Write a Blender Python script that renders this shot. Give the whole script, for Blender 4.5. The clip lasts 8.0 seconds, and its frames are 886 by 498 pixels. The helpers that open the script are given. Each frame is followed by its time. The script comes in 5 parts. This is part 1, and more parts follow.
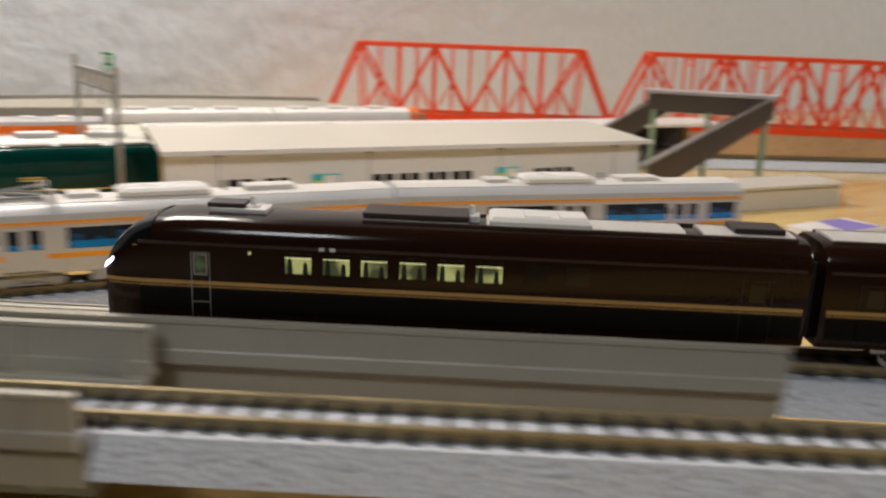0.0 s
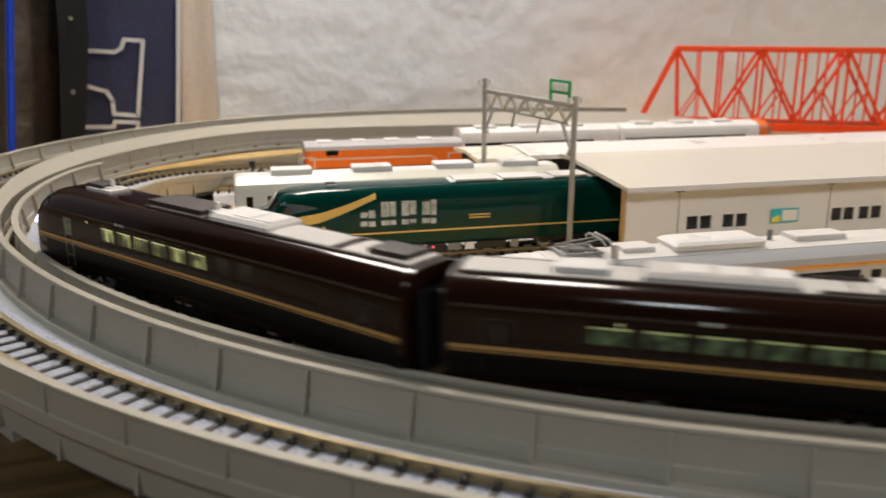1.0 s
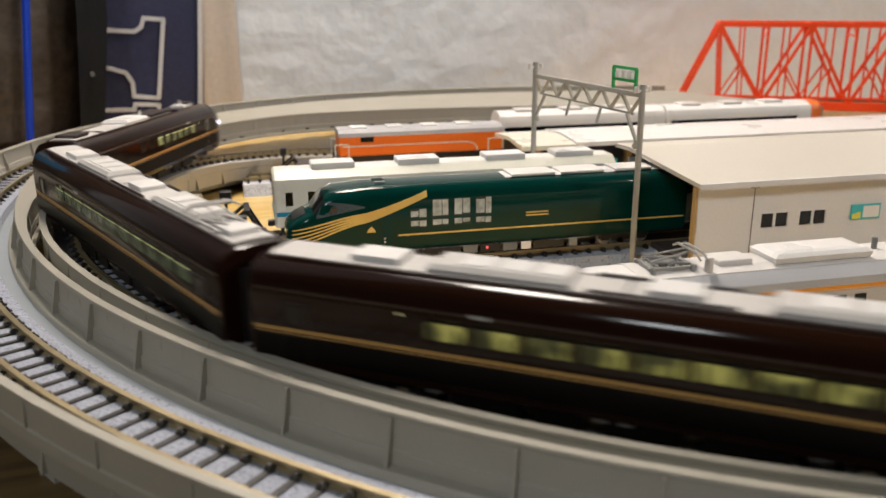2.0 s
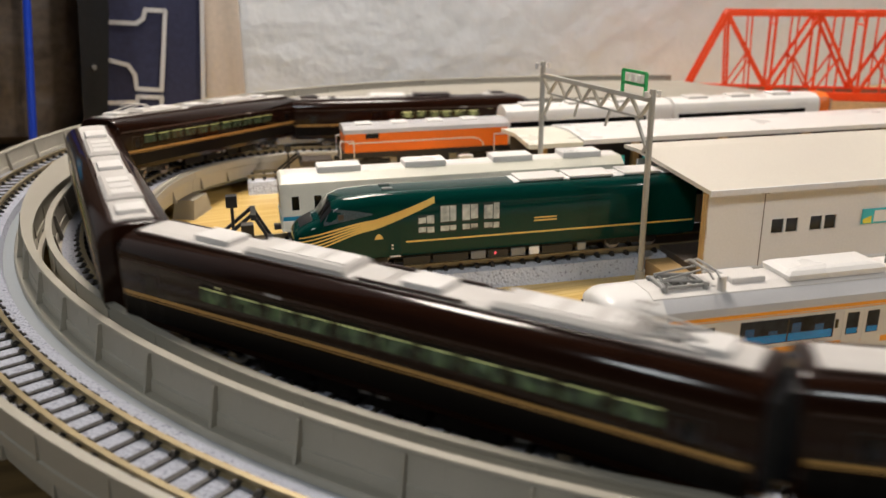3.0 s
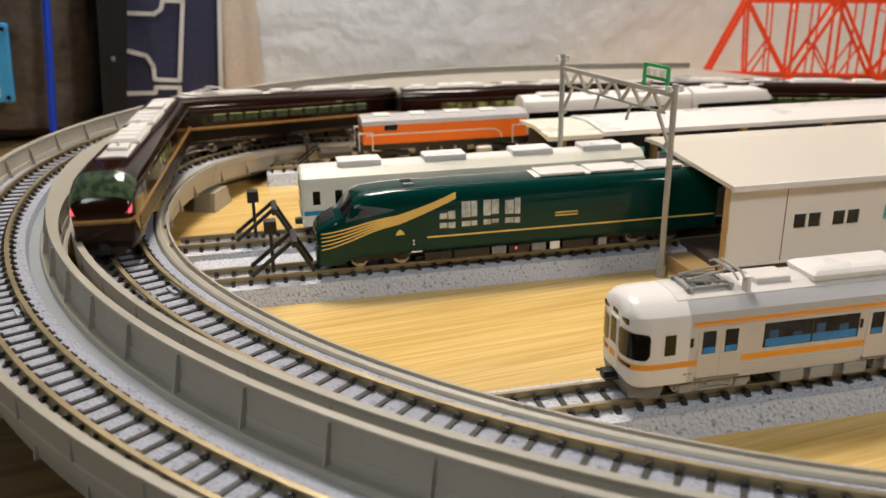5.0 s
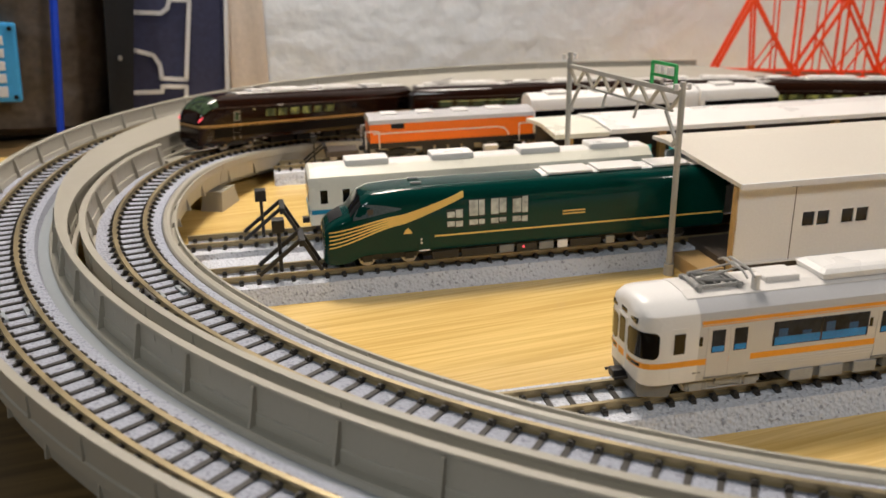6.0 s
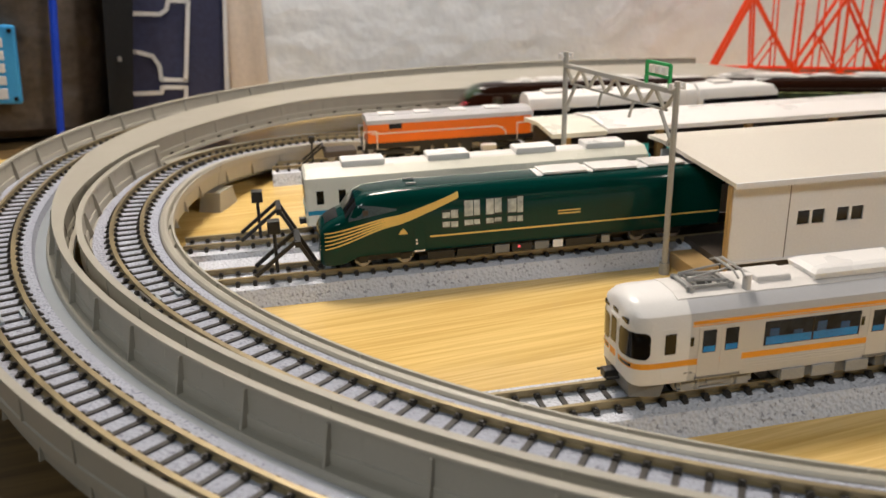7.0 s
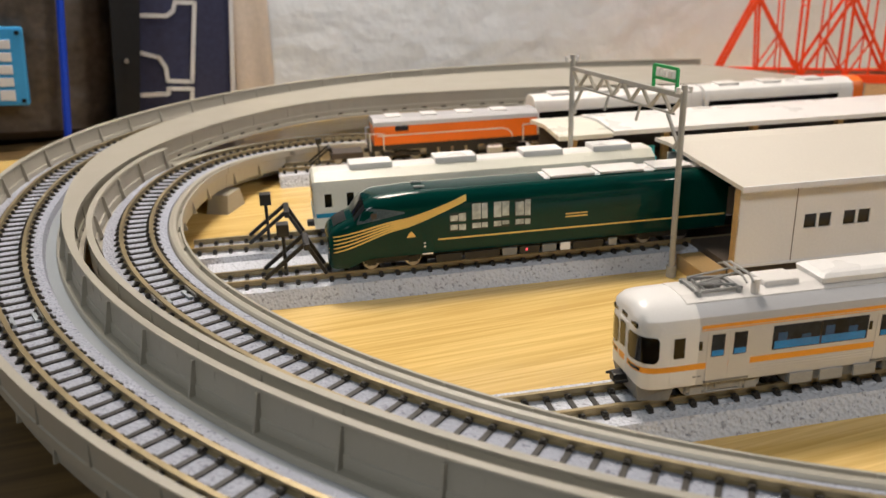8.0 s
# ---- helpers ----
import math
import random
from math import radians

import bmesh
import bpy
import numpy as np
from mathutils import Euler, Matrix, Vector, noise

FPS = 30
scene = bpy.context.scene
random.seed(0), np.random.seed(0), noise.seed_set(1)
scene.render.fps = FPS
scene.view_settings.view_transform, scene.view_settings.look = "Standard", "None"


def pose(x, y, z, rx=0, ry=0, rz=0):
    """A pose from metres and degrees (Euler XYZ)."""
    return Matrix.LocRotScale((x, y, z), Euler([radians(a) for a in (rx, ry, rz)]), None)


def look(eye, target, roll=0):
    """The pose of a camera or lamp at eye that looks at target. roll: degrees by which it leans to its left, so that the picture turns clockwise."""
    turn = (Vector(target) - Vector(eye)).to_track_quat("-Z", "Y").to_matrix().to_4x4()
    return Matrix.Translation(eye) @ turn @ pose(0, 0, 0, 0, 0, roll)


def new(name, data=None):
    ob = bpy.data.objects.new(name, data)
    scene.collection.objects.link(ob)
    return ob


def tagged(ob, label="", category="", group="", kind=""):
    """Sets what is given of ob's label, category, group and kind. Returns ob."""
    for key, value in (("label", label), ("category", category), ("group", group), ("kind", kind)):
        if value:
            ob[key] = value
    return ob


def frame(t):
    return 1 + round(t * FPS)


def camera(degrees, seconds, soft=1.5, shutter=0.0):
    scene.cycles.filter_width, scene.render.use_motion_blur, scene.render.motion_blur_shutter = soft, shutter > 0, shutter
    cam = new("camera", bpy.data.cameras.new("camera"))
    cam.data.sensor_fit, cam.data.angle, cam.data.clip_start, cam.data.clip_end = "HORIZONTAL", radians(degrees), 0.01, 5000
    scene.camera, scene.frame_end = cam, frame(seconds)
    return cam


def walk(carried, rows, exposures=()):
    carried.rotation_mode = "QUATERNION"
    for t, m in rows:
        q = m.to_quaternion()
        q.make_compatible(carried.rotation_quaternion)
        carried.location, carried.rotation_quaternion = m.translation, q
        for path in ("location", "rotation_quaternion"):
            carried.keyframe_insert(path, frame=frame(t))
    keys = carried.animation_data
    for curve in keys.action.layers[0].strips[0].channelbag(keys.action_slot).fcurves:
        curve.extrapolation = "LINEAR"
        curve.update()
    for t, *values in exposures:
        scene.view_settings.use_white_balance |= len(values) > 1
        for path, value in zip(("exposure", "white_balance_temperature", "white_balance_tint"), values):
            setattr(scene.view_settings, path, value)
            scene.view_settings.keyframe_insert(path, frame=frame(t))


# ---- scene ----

# ---------------- camera ----------------
cam = camera(55.2, 8.0, soft=1.5, shutter=0.4)
PATH = [
    (0.0, 0.09511, -0.44724, 0.08404, 75.427, -2.132, 2.331),
    (0.5, 0.02009, -0.4404, 0.08995, 74.988, -0.864, 9.606),
    (1.0, -0.01929, -0.4297, 0.09147, 74.811, -0.145, 12.868),
    (1.5, -0.03335, -0.41832, 0.09261, 73.871, 0.086, 13.405),
    (3.0, -0.04213, -0.4075, 0.10397, 71.379, 0.366, 13.521),
    (3.5, -0.04203, -0.40696, 0.10663, 70.869, 0.497, 13.804),
    (4.0, -0.04298, -0.40666, 0.10721, 70.572, 0.564, 13.997),
    (4.5, -0.04394, -0.40721, 0.10766, 70.396, 0.645, 14.177),
    (6.0, -0.04539, -0.40776, 0.10817, 70.138, 0.945, 14.665),
    (6.5, -0.04398, -0.40752, 0.10899, 70.049, 1.138, 14.787),
    (7.0, -0.04244, -0.4074, 0.10909, 70.005, 1.295, 14.846),
    (7.5, -0.04271, -0.4078, 0.11015, 70.004, 1.342, 14.924),
    (8.0, -0.04383, -0.40861, 0.11073, 69.953, 1.325, 15.035),
]
walk(cam, [(t, pose(*p)) for t, *p in PATH], exposures=[(0.0, 0.0), (8.0, 0.0)])
cam.data.dof.use_dof = True
cam.data.dof.focus_distance = 0.24
cam.data.dof.aperture_fstop = 24.0

# ---------------- world and lamps ----------------
world = bpy.data.worlds.new("room_air")
world.use_nodes = True
world.node_tree.nodes["Background"].inputs[0].default_value = (0.9, 0.96, 1.0, 1)
world.node_tree.nodes["Background"].inputs[1].default_value = 0.015
scene.world = world


def area_lamp(name, eye, target, size, power, colour):
    data = bpy.data.lights.new(name, "AREA")
    data.shape, data.size, data.energy, data.color = "DISK", size, power, colour
    ob = new(name, data)
    ob.matrix_world = look(eye, target)
    return ob


# Added fill, no real lamp: low, to brighten the far-left viaduct and wall.
area_lamp("left_fill_light", (-0.24, 0.05, 0.64), (-0.17, -0.03, 0.0), 0.20, 5.0, (1.0, 0.89, 0.78))
area_lamp("room_lamp_light", (2.75, -0.35, 1.60), (-0.10, 0.0, 0.0), 0.50, 33.0, (1.0, 0.91, 0.83))
# Added cool fill in place of ambient light on faces turned to the camera.
area_lamp("cool_front_fill_light", (-0.35, -1.75, 1.50), (-0.1, 0.0, 0.0), 0.45, 10.5, (0.92, 0.98, 1.0))






# ---------------- materials ----------------
def material(name, colour, rough=0.5, metal=0.0, scale=300.0, vary=0.15, bump=0.0, bump_scale=None, coat=0.0, fine=6.0, spec=0.5):
    m = bpy.data.materials.new(name)
    m.use_nodes = True
    nt = m.node_tree
    b = nt.nodes["Principled BSDF"]
    b.inputs["Roughness"].default_value, b.inputs["Metallic"].default_value = rough, metal
    b.inputs["Coat Weight"].default_value = coat
    b.inputs["Specular IOR Level"].default_value = spec
    co = nt.nodes.new("ShaderNodeTexCoord")
    n1, n2 = nt.nodes.new("ShaderNodeTexNoise"), nt.nodes.new("ShaderNodeTexNoise")
    n1.inputs["Scale"].default_value, n2.inputs["Scale"].default_value = scale * 0.12, scale * fine
    n1.inputs["Detail"].default_value = 4
    add = nt.nodes.new("ShaderNodeMath")
    add.operation = "ADD"
    ramp = nt.nodes.new("ShaderNodeMapRange")
    ramp.inputs["From Min"].default_value, ramp.inputs["From Max"].default_value = 0.6, 1.4
    ramp.inputs["To Min"].default_value, ramp.inputs["To Max"].default_value = 1 - vary, 1 + vary
    mul = nt.nodes.new("ShaderNodeVectorMath")
    mul.operation = "SCALE"
    mul.inputs[0].default_value = colour
    for n in (n1, n2):
        nt.links.new(co.outputs["Object"], n.inputs["Vector"])
    nt.links.new(n1.outputs["Fac"], add.inputs[0])
    nt.links.new(n2.outputs["Fac"], add.inputs[1])
    nt.links.new(add.outputs[0], ramp.inputs["Value"])
    nt.links.new(ramp.outputs[0], mul.inputs["Scale"])
    nt.links.new(mul.outputs[0], b.inputs["Base Color"])
    rr = nt.nodes.new("ShaderNodeMapRange")
    rr.inputs["From Min"].default_value, rr.inputs["From Max"].default_value = 0.3, 0.7
    rr.inputs["To Min"].default_value, rr.inputs["To Max"].default_value = max(0.02, rough * 0.85), min(1, rough * 1.2)
    nt.links.new(n1.outputs["Fac"], rr.inputs["Value"])
    nt.links.new(rr.outputs[0], b.inputs["Roughness"])
    if bump:
        n3 = nt.nodes.new("ShaderNodeTexNoise")
        n3.inputs["Scale"].default_value = bump_scale or scale * 4
        n3.inputs["Detail"].default_value = 3
        bp = nt.nodes.new("ShaderNodeBump")
        bp.inputs["Strength"].default_value, bp.inputs["Distance"].default_value = 1.0, bump
        nt.links.new(co.outputs["Object"], n3.inputs["Vector"])
        nt.links.new(n3.outputs["Fac"], bp.inputs["Height"])
        nt.links.new(bp.outputs[0], b.inputs["Normal"])
    return m


def speckled(name, colour, dark, scale=1400.0, share=0.36):
    """Moulded ballast: pale plastic with dark grains and a pebbled relief."""
    m = bpy.data.materials.new(name)
    m.use_nodes = True
    nt = m.node_tree
    b = nt.nodes["Principled BSDF"]
    b.inputs["Roughness"].default_value = 0.8
    co, vo, no = nt.nodes.new("ShaderNodeTexCoord"), nt.nodes.new("ShaderNodeTexVoronoi"), nt.nodes.new("ShaderNodeTexNoise")
    vo.inputs["Scale"].default_value, no.inputs["Scale"].default_value = scale, scale * 0.9
    mix = nt.nodes.new("ShaderNodeMix")
    mix.data_type = "RGBA"
    mix.inputs[6].default_value, mix.inputs[7].default_value = (*dark, 1), (*colour, 1)
    mr = nt.nodes.new("ShaderNodeMapRange")
    mr.inputs["From Min"].default_value, mr.inputs["From Max"].default_value = share, share + 0.1
    bp = nt.nodes.new("ShaderNodeBump")
    bp.inputs["Distance"].default_value = 0.0004
    for n in (vo, no):
        nt.links.new(co.outputs["Object"], n.inputs["Vector"])
    nt.links.new(no.outputs["Fac"], mr.inputs["Value"])
    nt.links.new(mr.outputs[0], mix.inputs[0])
    nt.links.new(mix.outputs[2], b.inputs["Base Color"])
    nt.links.new(vo.outputs["Distance"], bp.inputs["Height"])
    nt.links.new(bp.outputs[0], b.inputs["Normal"])
    return m


def wood(name, light, dark, scale, stretch, rough=0.35, bump=0.0):
    m = bpy.data.materials.new(name)
    m.use_nodes = True
    nt = m.node_tree
    b = nt.nodes["Principled BSDF"]
    b.inputs["Roughness"].default_value = rough
    co, mp = nt.nodes.new("ShaderNodeTexCoord"), nt.nodes.new("ShaderNodeMapping")
    mp.inputs["Scale"].default_value = stretch
    mp.inputs["Rotation"].default_value = (0, 0, radians(-27))
    n1, n2 = nt.nodes.new("ShaderNodeTexNoise"), nt.nodes.new("ShaderNodeTexNoise")
    n1.inputs["Scale"].default_value, n1.inputs["Detail"].default_value, n1.inputs["Distortion"].default_value = scale, 6, 0.6
    n2.inputs["Scale"].default_value, n2.inputs["Detail"].default_value = scale * 0.15, 3
    mix, add = nt.nodes.new("ShaderNodeMix"), nt.nodes.new("ShaderNodeMath")
    mix.data_type = "RGBA"
    mix.inputs[6].default_value, mix.inputs[7].default_value = (*dark, 1), (*light, 1)
    add.operation = "MULTIPLY_ADD"
    add.inputs[1].default_value = 0.5
    mr = nt.nodes.new("ShaderNodeMapRange")
    mr.inputs["From Min"].default_value, mr.inputs["From Max"].default_value = 0.6, 0.9
    nt.links.new(co.outputs["Object"], mp.inputs["Vector"])
    for n in (n1, n2):
        nt.links.new(mp.outputs[0], n.inputs["Vector"])
    nt.links.new(n2.outputs["Fac"], add.inputs[0])
    nt.links.new(n1.outputs["Fac"], add.inputs[2])
    nt.links.new(add.outputs[0], mr.inputs["Value"])
    nt.links.new(mr.outputs[0], mix.inputs[0])
    nt.links.new(mix.outputs[2], b.inputs["Base Color"])
    return m


def glowing(name, colour, strength, dark=(0.02, 0.03, 0.02), scale=260.0):
    """A window lit from inside the car, with seats as darker patches."""
    m = bpy.data.materials.new(name)
    m.use_nodes = True
    nt = m.node_tree
    b = nt.nodes["Principled BSDF"]
    b.inputs["Roughness"].default_value = 0.12
    b.inputs["Base Color"].default_value = (*dark, 1)
    co, no, mr = nt.nodes.new("ShaderNodeTexCoord"), nt.nodes.new("ShaderNodeTexNoise"), nt.nodes.new("ShaderNodeMapRange")
    no.inputs["Scale"].default_value, no.inputs["Detail"].default_value = scale, 1
    mr.inputs["From Min"].default_value, mr.inputs["From Max"].default_value = 0.42, 0.6
    mr.inputs["To Min"].default_value, mr.inputs["To Max"].default_value = strength * 0.12, strength
    b.inputs["Emission Color"].default_value = (*colour, 1)
    nt.links.new(co.outputs["Object"], no.inputs["Vector"])
    nt.links.new(no.outputs["Fac"], mr.inputs["Value"])
    nt.links.new(mr.outputs[0], b.inputs["Emission Strength"])
    return m


def lamp_material(name, colour, strength):
    m = material(name, colour, 0.3)
    b = m.node_tree.nodes["Principled BSDF"]
    b.inputs["Emission Color"].default_value = (*colour, 1)
    b.inputs["Emission Strength"].default_value = strength
    return m


VIADUCT = material("viaduct_grey_plastic", (0.38, 0.355, 0.295), 0.42, scale=500, vary=0.06)
GUTTER = material("viaduct_pale_plastic", (0.29, 0.32, 0.345), 0.5, scale=500, vary=0.05)
BALLAST = speckled("moulded_ballast", (0.60, 0.62, 0.68), (0.31, 0.32, 0.37), 1000.0, 0.32)
# Darker copy of the ballast: dimming towards the picture's corners put into the colour.
VBALLAST = speckled("dimmed_viaduct_ballast", (0.36, 0.38, 0.45), (0.20, 0.205, 0.25), 1000.0, 0.30)
TIE = material("dark_sleeper_plastic", (0.03, 0.026, 0.022), 0.5, scale=900)
RAIL = material("brass_rail", (0.37, 0.30, 0.175), 0.40, metal=0.7, scale=600, vary=0.2)
BROWN = material("glossy_dark_brown_paint", (0.016, 0.0057, 0.003), 0.13, scale=200, vary=0.1, spec=0.27)
SKIRT = material("satin_black_lower_paint", (0.005, 0.004, 0.0035), 0.32, scale=200, vary=0.2, spec=0.12)
ROOFPALE = material("express_roof_pale_grey", (0.56, 0.535, 0.51), 0.5, scale=500, vary=0.12)
ROOFBROWN = material("roof_edge_brown_paint", (0.035, 0.017, 0.011), 0.4, scale=300, vary=0.15)
SEATDIM = material("dark_green_seats_in_car", (0.012, 0.020, 0.008), 0.5, scale=300, vary=0.3)
GOLD = material("gold_line_paint", (0.48, 0.27, 0.08), 0.35, scale=500, vary=0.06)
ROOFGREY = material("roof_pale_grey_paint", (0.72, 0.69, 0.66), 0.45, scale=500, vary=0.08)
WHITEPL = material("off_white_plastic", (0.72, 0.70, 0.68), 0.4, scale=500, vary=0.05)
BLACK = material("black_plastic", (0.012, 0.012, 0.013), 0.4, scale=500, vary=0.2)
STEEL = material("grey_metal", (0.42, 0.41, 0.4), 0.35, metal=0.8, scale=700, vary=0.15)
BOGIEGREY = material("pale_grey_bogie_plastic", (0.34, 0.335, 0.32), 0.5, scale=500, vary=0.15)
UNDER = material("underframe_grey", (0.20, 0.20, 0.195), 0.55, scale=500, vary=0.15)
GLASS = material("dark_window_glass", (0.003, 0.0035, 0.004), 0.12, scale=300, vary=0.3)
TAILWIN = glowing("faintly_lit_car_window", (0.9, 0.82, 0.20), 0.24, scale=190.0)
LITWIN = glowing("lit_car_window", (0.90, 0.9, 0.34), 0.36, scale=190.0)
DIMWIN = glowing("dim_car_window", (0.55, 0.85, 0.35), 0.055, scale=420.0)
HEADLAMP = lamp_material("white_headlamp", (0.75, 0.75, 1.0), 6.0)
CARLIGHT = lamp_material("car_ceiling_light_strip", (0.95, 0.92, 0.45), 0.35)
DIMSTRIP = lamp_material("dim_car_ceiling_strip", (0.8, 0.85, 0.35), 0.14)
TAILLAMP = lamp_material("red_tail_lamp", (1.0, 0.10, 0.14), 0.8)
WALLPAPER = material("embossed_white_wallpaper", (0.71, 0.74, 0.785), 0.72, scale=12, vary=0.05, bump=0.0032, bump_scale=40)
TABLEWOOD = wood("yellow_wood_top", (0.80, 0.57, 0.215), (0.64, 0.42, 0.135), 70, (0.3, 10, 1), 0.14)
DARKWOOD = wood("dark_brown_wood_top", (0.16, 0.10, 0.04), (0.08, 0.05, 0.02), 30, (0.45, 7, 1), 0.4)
# For unseen surfaces only: dark so that glossy trains reflect little and fill stays low.
ROOMWALL = material("unseen_wall_dark", (0.07, 0.065, 0.06), 0.8, scale=10)
FLOORWOOD = wood("brown_floor_wood", (0.35, 0.22, 0.11), (0.2, 0.12, 0.06), 12, (1, 8, 1), 0.45)


# ---------------- mesh helpers ----------------
def box(bm, x0, x1, y0, y1, z0, z1, bevel=0.0):
    vs = [bm.verts.new(p) for p in ((x0, y0, z0), (x1, y0, z0), (x1, y1, z0), (x0, y1, z0), (x0, y0, z1), (x1, y0, z1), (x1, y1, z1), (x0, y1, z1))]
    fs = [bm.faces.new([vs[i] for i in f]) for f in ((3, 2, 1, 0), (4, 5, 6, 7), (0, 1, 5, 4), (1, 2, 6, 5), (2, 3, 7, 6), (3, 0, 4, 7))]
    if bevel:
        es = list({e for f in fs for e in f.edges})
        bmesh.ops.bevel(bm, geom=es, offset=bevel, segments=2, affect="EDGES", profile=0.6)


def rod(bm, a, b, r, n=6, r2=None):
    a, b = Vector(a), Vector(b)
    q = (b - a).to_track_quat("Z", "Y")
    ra, rb = [], []
    for i in range(n):
        d = q @ Vector((math.cos(2 * math.pi * i / n), math.sin(2 * math.pi * i / n), 0))
        ra.append(bm.verts.new(a + d * r))
        rb.append(bm.verts.new(b + d * (r if r2 is None else r2)))
    for i in range(n):
        bm.faces.new((ra[i], ra[(i + 1) % n], rb[(i + 1) % n], rb[i]))
    bm.faces.new(ra[::-1])
    bm.faces.new(rb)


def bar(bm, a, b, w, h):
    """A square bar from a to b."""
    a, b = Vector(a), Vector(b)
    q = (b - a).to_track_quat("Z", "Y")
    c = [q @ Vector((sx * w / 2, sy * h / 2, 0)) for sx, sy in ((-1, -1), (1, -1), (1, 1), (-1, 1))]
    va, vb = [bm.verts.new(a + d) for d in c], [bm.verts.new(b + d) for d in c]
    for i in range(4):
        bm.faces.new((va[i], va[(i + 1) % 4], vb[(i + 1) % 4], vb[i]))
    bm.faces.new(va[::-1])
    bm.faces.new(vb)


def plate(bm, pts, axis, a, b):
    """A flat outline of 2D points drawn out along an axis from a to b."""
    def at(p, c):
        return {"x": (c, p[0], p[1]), "y": (p[0], c, p[1]), "z": (p[0], p[1], c)}[axis]
    va, vb = [bm.verts.new(at(p, a)) for p in pts], [bm.verts.new(at(p, b)) for p in pts]
    n = len(pts)
    for i in range(n):
        bm.faces.new((va[i], va[(i + 1) % n], vb[(i + 1) % n], vb[i]))
    bm.faces.new(va[::-1])
    bm.faces.new(vb)


def loft(bm, rings, caps=True):
    rows = [[bm.verts.new(p) for p in ring] for ring in rings]
    n = len(rows[0])
    for a, b in zip(rows, rows[1:]):
        for i in range(n):
            bm.faces.new((a[i], a[(i + 1) % n], b[(i + 1) % n], b[i]))
    if caps:
        bm.faces.new(rows[0][::-1])
        bm.faces.new(rows[-1])


def part(name, bm, mat, parent=None, label="", unit=0.001, smooth=False):
    """Links a bmesh, drawn in millimetres unless unit says otherwise, as one mesh object."""
    bmesh.ops.recalc_face_normals(bm, faces=bm.faces)
    for v in bm.verts:
        v.co *= unit
    if smooth:
        for f in bm.faces:
            f.smooth = True
        for e in bm.edges:
            if e.calc_face_angle(0) > radians(32):
                e.smooth = False
    me = bpy.data.meshes.new(name)
    bm.to_mesh(me)
    bm.free()
    me.materials.append(mat)
    ob = new(name, me)
    ob.parent = parent
    if label:
        ob["label"] = label
    return ob


def share(name, first, parent, m):
    """Another piece on the mesh of the first."""
    ob = new(name, first.data)
    ob.parent = parent
    ob.matrix_local = m
    return ob


def thing(name, m, label, category, group="", kind=""):
    ob = new(name)
    ob.empty_display_size = 0.01
    ob.matrix_world = m
    return tagged(ob, label, category, group, kind)


# ---------------- the line of the double track ----------------
R0 = 0.28
OUTER = ((R0, radians(65)), (0.18, radians(80)), (0.40, radians(35)))
INNER = ((R0, radians(41)), (0.184, radians(71.8)), (0.07, radians(36)), (0.50, radians(24)))
RAILTOP = 0.0215
GAP = 0.037


def _arc(x, y, h, r, a):
    cx, cy = x + r * math.cos(h - math.pi / 2), y + r * math.sin(h - math.pi / 2)
    h2 = h - a
    return cx + r * math.cos(h2 + math.pi / 2), cy + r * math.sin(h2 + math.pi / 2), h2


def sink(s, off=0.0):
    """How far the inner line has come down from the viaduct to the table."""
    if off > 0.0185 or s < 0.314:
        return 0.0
    f = min(1.0, (s - 0.314) / 0.20)
    return -0.0135 * f * f * (3 - 2 * f)


def along(s, off=0.0):
    """Place and heading at s metres of the line, off metres towards the outside of the bend."""
    x, y, h = 0.0, -R0, math.pi
    if s <= 0:
        x -= s
    else:
        for r, a in (OUTER if off > 0.0185 else INNER):
            if s <= r * a:
                x, y, h = _arc(x, y, h, r, s / r)
                s = 0
                break
            x, y, h = _arc(x, y, h, r, a)
            s -= r * a
        x, y = x + s * math.cos(h), y + s * math.sin(h)
    return x + off * math.cos(h + math.pi / 2), y + off * math.sin(h + math.pi / 2), h


def sweep(bm, profile, s0, s1, off, step=0.006, closed=True):
    n = max(2, int((s1 - s0) / step))
    rings = []
    for i in range(n + 1):
        s = s0 + (s1 - s0) * i / n
        rings.append([(*along(s, off + o)[:2], max(0.0005, z + sink(s, off))) for o, z in profile])
    if closed:
        loft(bm, rings)
    else:
        rows = [[bm.verts.new(p) for p in ring] for ring in rings]
        for a, b in zip(rows, rows[1:]):
            for i in range(len(a) - 1):
                bm.faces.new((a[i], a[i + 1], b[i + 1], b[i]))


# ---------------- the room and the table ----------------
WALL_P, WALL_A = (-0.3415, 0.0881), 34.0
PACK_P, PACK_A = (-0.4845, 0.0190), 36.0


